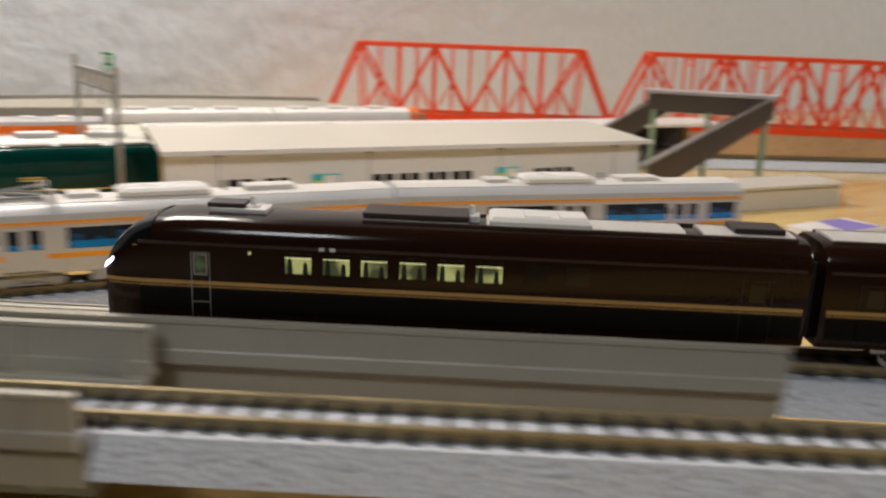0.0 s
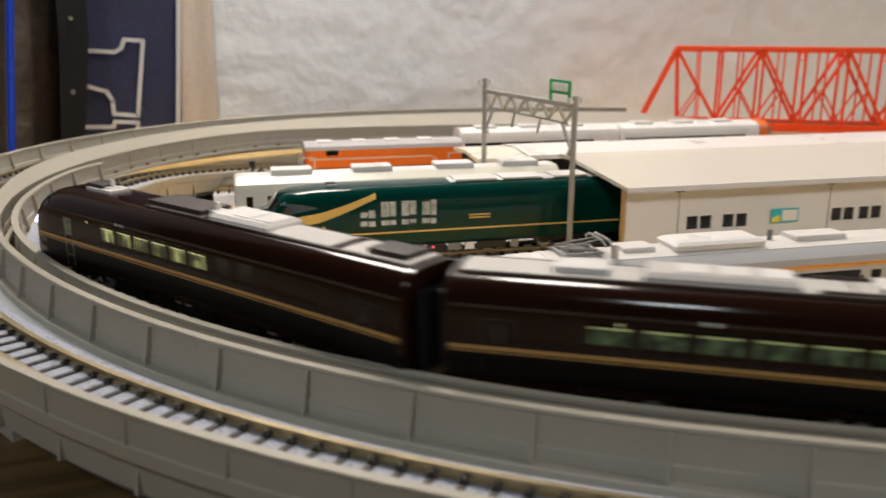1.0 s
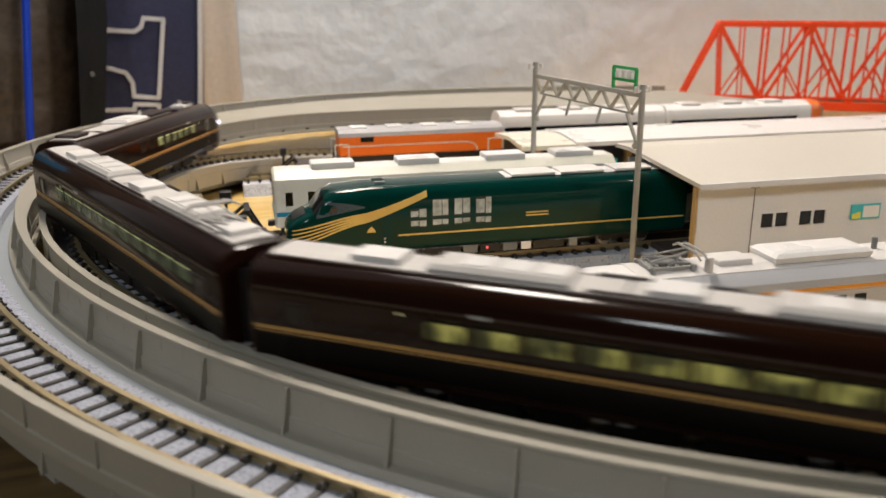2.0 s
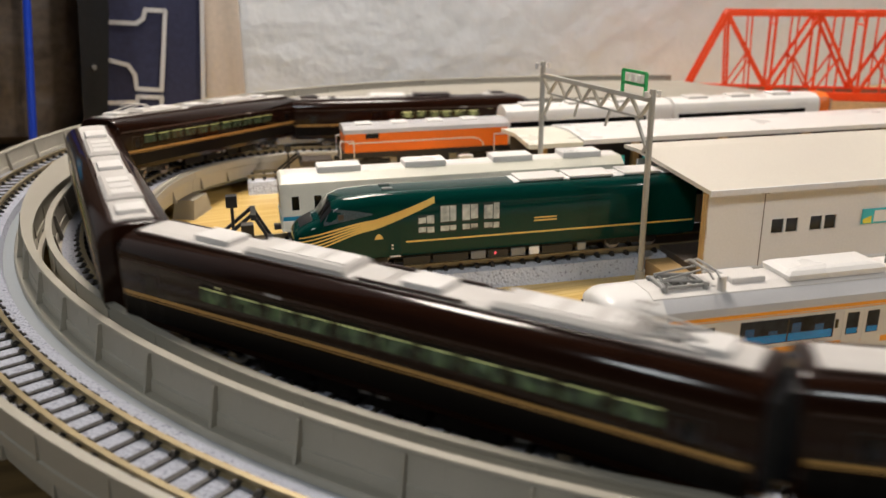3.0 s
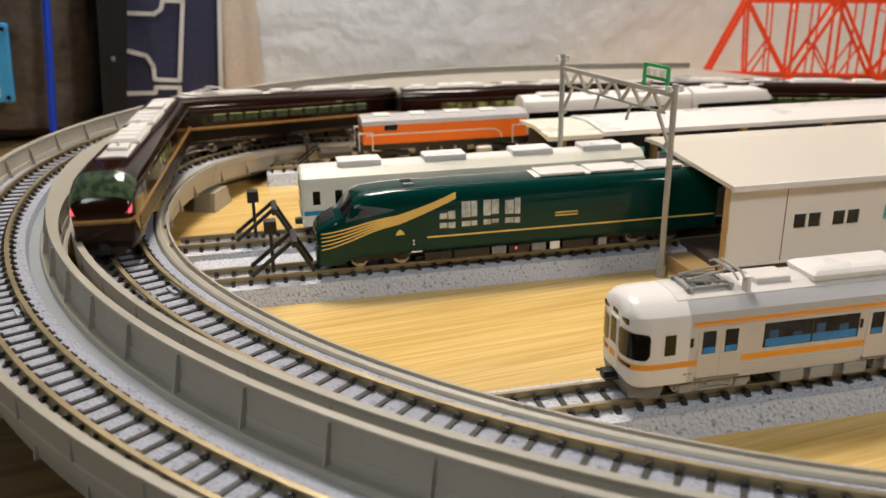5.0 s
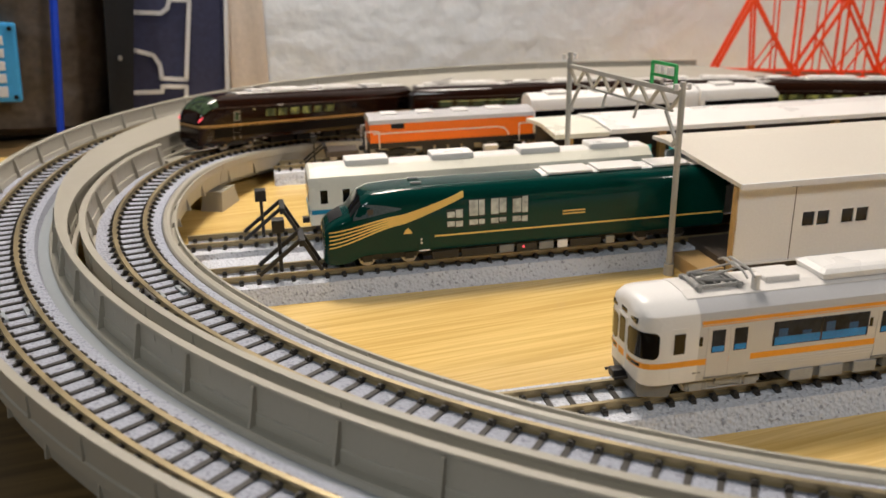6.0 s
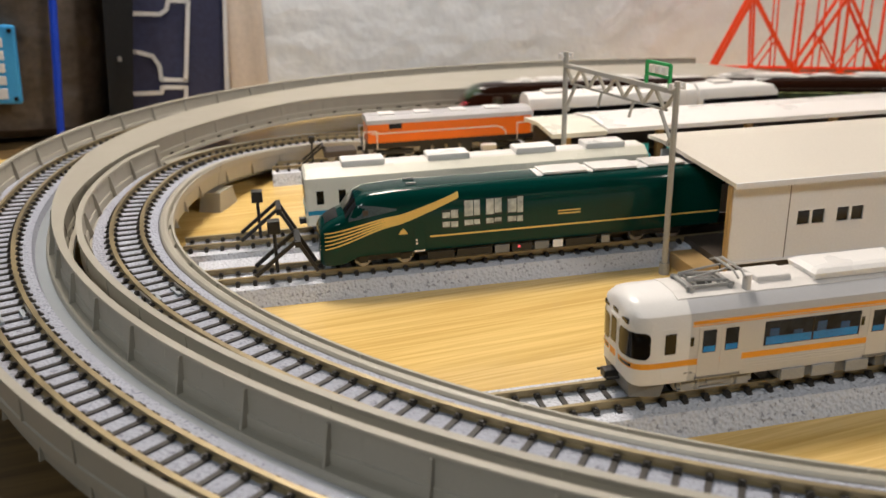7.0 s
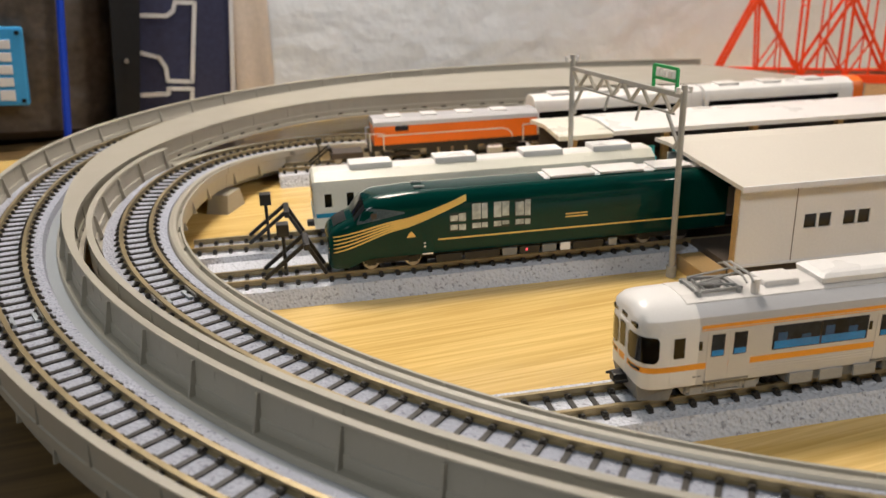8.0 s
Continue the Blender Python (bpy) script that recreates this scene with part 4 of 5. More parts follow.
    for a, b in ((38, 50), (52, 62), (64, 70), (74, 84), (86, 92)):
        bm = bmesh.new()
        box(bm, a, b, -8.6, 8.6, 1.9, 5.2, .4)
        part("underfloor_box", bm, UNDER, car)
    bm = bmesh.new()
    box(bm, 3, L - 2, -7.5, 7.5, 4.4, 5.6)
    part("chassis", bm, UNDER, car)
    bogie(car, 22, False)
    bogie(car, 112, False)
    return car


commuter_car(-0.1482, -0.1775, True, "white and silver model commuter car with orange bands on a siding")
commuter_car(-0.0145, -0.1775, False, "silver model commuter trailer car with orange bands on a siding", -9.0)


def green_car(u, v):
    L = 140.0
    car = thing("cruise_train_car", yard(u, v, ZG), "glossy dark green model cruise train car with gold streaks", "model train")
    W = 9.5

    table = ((0, .66, 13.4, 9.6, 3.2), (.5, .76, 14.6, 10.8, 2.6), (1.6, .85, 15.8, 12.2, 2.2), (3.5, .91, 17.0, 13.5, 2.2), (6.5, .95, 18.4, 14.6, 2.4), (8.5, .97, 19.2, 15.2, 3.0), (10.5, .985, 22.0, 16.6, 4.0), (12.5, 1, 24.2, 17.8, 4.8), (16, 1, 25.7, 18.9, 5.0), (26, 1, 26.4, 19.6, 5.0), (L - 1, 1, 26.4, 19.6, 5.0), (L, .97, 26.0, 19.2, 5.0))

    def side_y(x, z):
        """Half width of the body at x and height z."""
        for p, q in zip(table, table[1:]):
            if x <= q[0]:
                break
        f = min(1, max(0, (x - p[0]) / (q[0] - p[0])))
        k, zr, zs = (p[i] + (q[i] - p[i]) * f for i in (1, 2, 3))
        if z <= zs:
            return W * k
        a_ = math.asin(min(1, max(0, (z - zs) / (zr - zs))) ** (1 / .75))
        return W * k * math.cos(a_) ** .55
    bm = bmesh.new()
    loft(bm, [ring(x, W * k, zb, zs, zr, 11) for x, k, zr, zs, zb in table])
    body = part("body", bm, GREEN, car, smooth=True)
    # white roof behind the cab
    bm = bmesh.new()
    loft(bm, [[(x, -8.9, 21.2), (x, -7.6, 24.2), (x, -4, 26.5), (x, 4, 26.5), (x, 7.6, 24.2), (x, 8.9, 21.2)] for x in (74, L - 1)])
    roof = part("roof", bm, TRAINWHITE, body, "white roof with panels")
    for a, b in ((76, 92), (94, 110), (114, 128)):
        bm = bmesh.new()
        box(bm, a, b, -5, 5, 26.3, 27.2, .4)
        part("roof_hatch", bm, ROOFGREY, roof)
    # windscreen and lookout deck
    bm = bmesh.new()
    rows = []
    for x, k, zr, zs in ((8.7, .97, 19.5, 15.3), (10.5, .985, 22.0, 16.6), (12.3, 1.0, 24.0, 17.7)):
        r = ring(x, W * k + .1, 3, zs, zr + .14, 11)[4:-4]
        rows.append([bm.verts.new(p) for p in r])
    for a, b in zip(rows, rows[1:]):
        for i in range(len(a) - 1):
            bm.faces.new((a[i], a[i + 1], b[i + 1], b[i]))
    part("windscreen", bm, GLASS, body, "dark cab glass", smooth=True)
    bm = bmesh.new()
    rows = []
    for x, k, zr, zs in ((2.2, .87, 16.18, 12.6), (3.5, .91, 17.0, 13.5), (6.5, .95, 18.4, 14.6)):
        rows.append([bm.verts.new(q) for q in ring(x, W * k, 3, zs, zr + .12, 11)[6:-6]])
    for a, b in zip(rows, rows[1:]):
        for i in range(len(a) - 1):
            bm.faces.new((a[i], a[i + 1], b[i + 1], b[i]))
    part("bonnet_grille", bm, BLACK, body, "black bonnet grille", smooth=True)
    for sy in (-1, 1):
        bm = bmesh.new()
        va, vb = [], []
        for k in range(13):
            x = 9.6 + 15.6 * k / 12
            zl = 17.2 + 2.6 * k / 12
            zh = min(17.2 + (x - 9.0) * 1.7, 22.4 - 2.2 * (k / 12) ** 2)
            va.append(bm.verts.new((x, sy * (side_y(x, zl) + .16), zl)))
            vb.append(bm.verts.new((x, sy * (side_y(x, max(zl + .1, zh)) + .16), max(zl + .1, zh))))
        for k in range(12):
            bm.faces.new((va[k], va[k + 1], vb[k + 1], vb[k]))
        cg = part("cab_side_window", bm, CABGLASS, body, "blue-grey cab side glass", smooth=True)
        bm = bmesh.new()
        box(bm, 14.2, 16.2, sy * 9.3 - .3, sy * 9.3 + .1, 18.4, 20.6, .3)
        part("driver_seat", bm, DARKBROWN, cg)
        bm = bmesh.new()
        box(bm, 29.5, 33.0, sy * 3 - .8, sy * 3 + .8, 26.1, 26.9, .2)
        part("roof_vent", bm, UNDER, body)
        # gold streaks fanning over the nose and gathering into one band up to the roof
        for i in range(5):
            bm = bmesh.new()
            n = 30
            va, vb = [], []
            for k in range(n + 1):
                x = .3 + k / n * 45.5
                g = min(1, x / 25)
                g = g * g * (3 - 2 * g) * .6 + g * .4
                z = (7.8 + i * 1.35) * (1 - g) + (15.0 + i * .66) * g
                if x > 25:
                    h = (x - 25) / 20.8
                    z = 15.0 + i * .66 * (1 - .45 * h) + 7.6 * h ** 1.15
                wdt = .2 + .17 * g if x < 25 else .37 - .1 * h
                for row, zz in ((va, z + wdt), (vb, z - wdt)):
                    row.append(bm.verts.new((x, sy * (side_y(x, zz) + .07), zz)))
            for a in range(n):
                bm.faces.new((va[a], va[a + 1], vb[a + 1], vb[a]))
            part("gold_streak", bm, GOLDF, body, "gold streak")
        Y = sy * W

        def slab(x0, x1, z0, z1, t0=.08, bev=0.0):
            b = bmesh.new()
            box(b, x0, x1, Y - t0, Y + t0, z0, z1, bev)
            return b
        part("gold_line", slab(36, L - 1, 9.6, 10.15), GOLDF, body, "thin gold line")
        for c in range(4):
            for z0, z1 in ((12.2, 14.7), (15.3, 21.4 if c else 18.6)):
                x0, x1 = 40.0 + c * 7.4, 45.7 + c * 7.4

                def pane(a, b, za, zb, out):
                    g = bmesh.new()
                    zz = [za + (zb - za) * k / 4 for k in range(5)]
                    ra = [g.verts.new((a, sy * (side_y(a, z) + out), z)) for z in zz]
                    rb = [g.verts.new((b, sy * (side_y(b, z) + out), z)) for z in zz]
                    for k in range(4):
                        g.faces.new((ra[k], rb[k], rb[k + 1], ra[k + 1]))
                    return g
                w_ = part("saloon_window", pane(x0, x1, z0, z1, .08), WINDARK, body, "dark window with pale reflections painted on the glass")
                # Pale patches over the glass paint in its whitish reflections.
                hi_ = z1 - .25 if c in (1, 2) or z0 < 15 else z1 - .9
                part("pane_overlay", pane(x0 + .25, x0 + 2.8 + .4 * (c % 2), z0 + .5, hi_, .14), WINPALE, w_)
                part("pane_overlay", pane(x0 + 3.1 + .4 * (c % 2), x1 - .25, z0 + .25 + .3 * (c % 3), z1 - .3, .14), WINPALE, w_)
        # emblem, door lamps, number bars
        bm = bmesh.new()
        plate(bm, [(25.6, 11.4), (28.6, 11.4), (28.0, 12.6), (27.1, 13.4), (26.2, 12.6)], "y", Y - .08, Y + .12)
        part("emblem", bm, GOLDF, body, "small gold emblem")
        part("crew_door", slab(30.6, 34.4, 5.4, 15.0, .06), GREEN, body)
        for z in (7.6, 8.8):
            part("door_lamp", slab(31.2, 31.8, z, z + .6, .12), TRAINWHITE, body)
        part("door_step", slab(30.6, 34.2, 5.0, 5.5, .12), TRAINWHITE, body)
        for z in (14.6, 13.6):
            part("name_bar", slab(80, 88, z, z + .45, .1), GOLDF, body, "row of small gold lettering")
        for a, b, mt in ((35, 44, BLACK), (45, 57, BLACK), (58, 63, UNDER), (64, 71, BLACK), (72, 77, UNDER), (78.5, 82, TRAINWHITE), (83, 94, BLACK), (96, 99, BOGIEGREY)):
            part("skirt_panel", slab(a, b, 2.0, 4.6, .3, .1), mt, car)
        part("marker_lamp", slab(66, 66.8, 3.2, 4.0, .4), TAILLAMP, car, "tiny red lamp")
    bm = bmesh.new()
    box(bm, 8, L - 2, -6, 6, 3.6, 5.4)
    part("chassis", bm, BLACK, car)
    bogie(car, 21)
    bogie(car, 118)
    return car


# Reflections on the saloon windows, put in as a pale colour.
WINPALE = material("painted_window_reflection", (0.50, 0.56, 0.56), 0.12, metal=0.1, scale=500, vary=0.5, fine=1.0)
green_car(-0.2095, -0.0757)


def cream_car(u, v):
    L = 132.0
    car = thing("local_train_car", yard(u, v, ZG), "cream model local train car with a blue waist band", "model train")
    W = 9.4

    def sec(x, k=1.0, zr=24.6):
        pts = [(x, -W * .97 * k, 4.6), (x, -W * k, 7), (x, -W * k, 19.4), (x, -W * .9 * k, 22), (x, -W * .5 * k, zr)]
        return pts + [(x, -p[1], p[2]) for p in pts[::-1]]
    bm = bmesh.new()
    loft(bm, [sec(0, .93, 23.8), sec(.8, .99), sec(3), sec(L)])
    body = part("body", bm, CREAM, car, smooth=True)
    for y0, y1 in ((-7.6, -3.2), (-2.0, 2.0), (3.2, 7.6)):
        bm = bmesh.new()
        box(bm, -.2, 1, y0, y1, 13, 18.6, .2)
        part("front_window", bm, GLASS, body)
    for sy in (-1, 1):
        bm = bmesh.new()
        box(bm, .6, L, sy * W - .08, sy * W + .08, 8.8, 10.4)
        part("waist_band", bm, BLUE, body, "blue waist band")
        for x in (4, 12, 20, 28, 40, 48, 56):
            bm = bmesh.new()
            box(bm, x, x + 2.6 if x < 20 else x + 5, sy * W - .08, sy * W + .1, 12.6, 17.6, .06)
            part("side_window", bm, GLASS, body)
    bm = bmesh.new()
    box(bm, -.25, .8, -8.2, 8.2, 8.8, 10.4, .2)
    part("front_band", bm, BLUE, body, "blue band")
    bm = bmesh.new()
    loft(bm, [[(x, -6.6, 23.2), (x, -3.5, 24.9), (x, 3.5, 24.9), (x, 6.6, 23.2)] for x in (2.5, L - 1)])
    part("roof", bm, ROOFGREY, body, "pale grey roof")
    for x in (22, 54, 88, 116):
        bm = bmesh.new()
        box(bm, x - 8, x + 8, -4.6, 4.6, 24.3, 26.8, .7)
        part("air_conditioner", bm, TRAINWHITE, car, "white roof air conditioner")
    bm = bmesh.new()
    box(bm, 2, L - 2, -7.5, 7.5, 2.5, 5.2)
    box(bm, -2.5, 3, -1.4, 1.4, 3.4, 5.4, .3)
    part("chassis", bm, BLACK, car)
    bogie(car, 20)
    bogie(car, 112)


cream_car(-0.2115, -0.0385)


LOCOROOF = material("loco_roof_grey_paint", (0.42, 0.41, 0.42), 0.5, scale=300, vary=0.12)


def diesel_loco(u, v):
    L = 86.0
    car = thing("diesel_locomotive", yard(u, v, ZG), "orange model diesel locomotive with grey roof and white line", "model train")
    bm = bmesh.new()
    box(bm, 1.5, L - 1.5, -8.6, 8.6, 8.6, 18.4, .5)
    hood = part("hood", bm, REDORANGE, car, "orange engine hood")
    bm = bmesh.new()
    loft(bm, [[(x, -8.8, 17.9), (x, -8.2, 19.8), (x, -5.2, 21.3), (x, 5.2, 21.3), (x, 8.2, 19.8), (x, 8.8, 17.9)] for x in (1.2, L - 1.2)])
    roof_ = part("hood_roof", bm, LOCOROOF, car, "pale grey roof")
    for x in (12, 30, 48, 66):
        bm = bmesh.new()
        box(bm, x - 4, x + 4, -4.2, 4.2, 21.1, 22.0, .4)
        part("roof_hatch", bm, WHITEPL, roof_)
    for sy in (-1, 1):
        Y = sy * 8.6
        bm = bmesh.new()
        for a, b in (((3, 13.4), (66, 13.4)), ((66, 13.4), (69, 12.6)), ((69, 12.6), (71, 10.8)), ((71, 10.8), (71.4, 8.8))):
            bar(bm, (a[0], Y, a[1]), (b[0], Y, b[1]), 1.0, .5)
        part("hood_line", bm, TRAINWHITE, hood, "white line")
        bm = bmesh.new()
        box(bm, 12, 18.5, Y - .1, Y + .1, 15.2, 18.2, .1)
        part("cab_window", bm, GLASS, hood)
        for x in (28, 36, 44, 52, 60):
            bm = bmesh.new()
            box(bm, x - 2.6, x + 2.6, Y - .08, Y + .1, 14.8, 17.6, .1)
            part("louvre", bm, REDORANGE, hood)
        for x in (-.6, 6, L - 9, L + .4):
            bm = bmesh.new()
            rod(bm, (x, sy * 8.9, 6), (x, sy * 8.9, 14.5), .3, 5)
            part("handrail_post", bm, TRAINWHITE, car)
        for a, b in ((-.6, 6), (L - 9, L + .4)):
            bm = bmesh.new()
            rod(bm, (a, sy * 8.9, 14.5), (b, sy * 8.9, 14.5), .3, 5)
            part("handrail", bm, TRAINWHITE, car)
        for x in (30, 37, 44, 51):
            bm = bmesh.new()
            box(bm, x - 2.8, x + 2.8, sy * 8.0 - .4, sy * 8.0 + .4, 2.0, 6.4, .3)
            part("underfloor_box", bm, BLACK, car)
    bm = bmesh.new()
    box(bm, 0, L, -8.4, 8.4, 5.8, 8.7, .3)
    box(bm, -3, 1, -1.3, 1.3, 4.0, 6.0, .3)
    part("chassis", bm, BLACK, car)
    bm = bmesh.new()
    box(bm, -.5, 1.6, -7.6, 7.6, 2.0, 6.2, .3)
    part("snow_plough", bm, BLACK, car)
    bogie(car, 15)
    bogie(car, L - 16)


diesel_loco(-0.1765, 0.0700)


def relay_box(u, v):
    t = thing("relay_box", yard(u, v), "pale grey model relay cabinet on two legs beside the siding", "model cabinet")
    bm = bmesh.new()
    box(bm, -3.6, 3.6, -2, 2, 7.5, 14.5, .4)
    part("cabinet", bm, WHITEPL, t)
    for x in (-3, 3):
        bm = bmesh.new()
        rod(bm, (x, 0, 0), (x, 0, 7.7), .45, 6)
        part("leg", bm, BOGIEGREY, t)


relay_box(-0.1165, 0.0530)


def low_wagon(u, v):
    t = thing("flat_wagon", yard(u, v, ZG), "small dark brown model flat wagon standing behind the buffer stop", "model wagon")
    bm = bmesh.new()
    box(bm, 0, 16, -6, 6, 2.6, 5.6, .4)
    part("deck", bm, DARKBROWN, t)
    for x in (3.5, 12.5):
        bm = bmesh.new()
        for y in (-4.6, 4.6):
            rod(bm, (x, y - .5, 1.8), (x, y + .5, 1.8), 1.8, 12)
        rod(bm, (x, -4, 1.8), (x, 4, 1.8), .5, 6)
        part("wheelset", bm, STEEL, t)


low_wagon(-0.1965, 0.0700)


def pale_railcar(u, v, L, end):
    car = thing("pale_railcar", yard(u, v, ZG), "white-roofed model railcar with a red end, parked beside the platform", "model train", "railcars behind platform")
    W = 9.4

    def sec(x, k=1.0):
        pts = [(x, -W * k, 4.6), (x, -W * k, 19), (x, -W * .85 * k, 22.4), (x, -W * .4 * k, 24.4)]
        return pts + [(x, -p[1], p[2]) for p in pts[::-1]]
    bm = bmesh.new()
    loft(bm, [sec(0, .94), sec(1.5), sec(L - 7), sec(L - 6.9)])
    body = part("body", bm, TRAINWHITE, car, smooth=True)
    bm = bmesh.new()
    loft(bm, [sec(L - 6.8), sec(L - 2), sec(L, .92)])
    part("end_section", bm, end, body, "red end section", smooth=True)
    for x in (16, 42, 68):
        bm = bmesh.new()
        box(bm, x - 6, x + 6, -4.6, 4.6, 24, 25.4, .5)
        part("air_conditioner", bm, ROOFGREY, car)
    bm = bmesh.new()
    box(bm, 2, L - 16, -W - .1, -W + .1, 12, 17)
    part("window_band", bm, GLASS, body)
    bm = bmesh.new()
    box(bm, 2, L - 2, -7.5, 7.5, 2.5, 5.2)
    part("chassis", bm, BLACK, car)
    bogie(car, 20)
    bogie(car, L - 20)


pale_railcar(-0.088, 0.0860, 95, TRAINWHITE)
pale_railcar(0.0085, 0.0860, 97, REDORANGE)


# ---------------- shed, platform, gantry, signs ----------------
SHED_U0, SHED_U1, SHED_V0, SHED_V1, SHED_RIDGE = -0.080, 0.142, -0.110, -0.058, -0.058


def shed():
    L = (SHED_U1 - SHED_U0) * 1000
    Wd = (SHED_V1 - SHED_V0) * 1000
    R_ = (SHED_RIDGE - SHED_V0) * 1000
    t = thing("engine_shed", yard(SHED_U0, SHED_V0), "pale grey plastic model engine shed with a cream low-pitched roof", "model building")
    bm = bmesh.new()
    box(bm, 0, L, 1.5, Wd - 1.5, 0, 7.6)
    part("plinth", bm, DARKBROWN, t)
    bm = bmesh.new()
    box(bm, -9, 0, 4, 22, 0, 5.4, .3)
    part("apron", bm, TAN, t, "tan concrete-look apron")
    # near wall, cut for its windows
    xs = []
    for x in (24.0, 38.5, 84.0, 96.0, 109.0, 121.0, 163.0, 174.0):
        xs += [(x, x + 4.5), (x + 5.4, x + 9.9)]
    z0, zw0, zw1, z1 = 7.6, 19.0, 23.8, 34.4
    for y, inner in ((0.0, 1), (Wd, -1)):
        bm = bmesh.new()
        a, b = (y, y + 1.2 * inner) if inner > 0 else (y - 1.2, y)
        box(bm, 0, L, a, b, z0, zw0)
        box(bm, 0, L, a, b, zw1, z1)
        e = 0.0
        for p, q in xs:
            if q < L - 2:
                box(bm, e, p, a, b, zw0, zw1)
                e = q
        box(bm, e, L, a, b, zw0, zw1)
        w = part("wall", bm, SHEDWALL, t)
        for p, q in xs:
            if q < L - 2:
                bm = bmesh.new()
                box(bm, p, q, a + .5, b - .4, zw0, zw1)
                win = part("window", bm, GLASS, w, "dark window")
                bm = bmesh.new()
                for c, d, e0, e1 in ((p - .3, q + .3, zw0 - .4, zw0), (p - .3, q + .3, zw1, zw1 + .4)):
                    box(bm, c, d, a - .15, b + .15, e0, e1)
                part("window_frame", bm, SHEDWALL, win)
        if inner > 0:
            for sx in np.arange(20.5, L, 62.0):
                bm = bmesh.new()
                box(bm, float(sx) - .15, float(sx) + .15, -.05, .05, z0, z1)
                part("panel_joint", bm, DARKBROWN, w)
                for dx in (-1.2, 1.0):
                    bm = bmesh.new()
                    box(bm, float(sx) + dx - .5, float(sx) + dx + .5, -.3, .3, 32.8, 33.7)
                    part("bolt", bm, DARKBROWN, w)
            bm = bmesh.new()
            box(bm, 0, L, -.5, 0, z0 - .3, z0 + .4)
            part("foot_strip", bm, SHEDWALL, w)
    bm = bmesh.new()
    plate(bm, [(0, 7.6), (Wd, 7.6), (Wd, 37.2), (0, 34.4)], "x", L - 1.2, L)
    part("gable_wall", bm, SHEDWALL, t)
    bm = bmesh.new()
    for y in (0,):
        box(bm, -.8, .4, y, y + 2, 5, 34)
    part("door_post", bm, TAN, t, "tan door posts")
    for y0, y1, za, zb in ((-3.0, 49.0, 34.2, 37.2), (49.0, Wd + 9.0, 37.2, 36.6)):
        bm = bmesh.new()
        plate(bm, [(y0, za), (y1, zb), (y1, zb + 1.4), (y0, za + 1.4)], "x", -1, L + 4)
        part("roof_slope", bm, SHEDROOF, t, "cream roof slope")
    for y0 in (-3.2,):
        bm = bmesh.new()
        box(bm, -1.2, L + 4.2, y0 - .5, y0 + .3, 34.0, 35.9)
        part("eaves_trim", bm, SHEDWALL, t)
    # wall signs
    for sx, mt in ((58.0, TEAL), (143.0, TEAL)):
        if sx > L - 20:
            continue
        bm = bmesh.new()
        box(bm, sx, sx + 11.5, -.5, -.05, 19.6, 24.8)
        s_ = part("wall_sign", bm, mt, t, "small teal and yellow wall sign")
        bm = bmesh.new()
        plate(bm, [(sx + .4, 19.9), (sx + 3.8, 19.9), (sx + 3.6, 22.4), (sx + .4, 21.4)], "y", -.62, -.52)
        part("sign_patch", bm, YELLOW, s_)
        bm = bmesh.new()
        box(bm, sx + 4.6, sx + 10.9, -.62, -.52, 20.2, 24.2)
        part("sign_panel", bm, TRAINWHITE, s_)


shed()


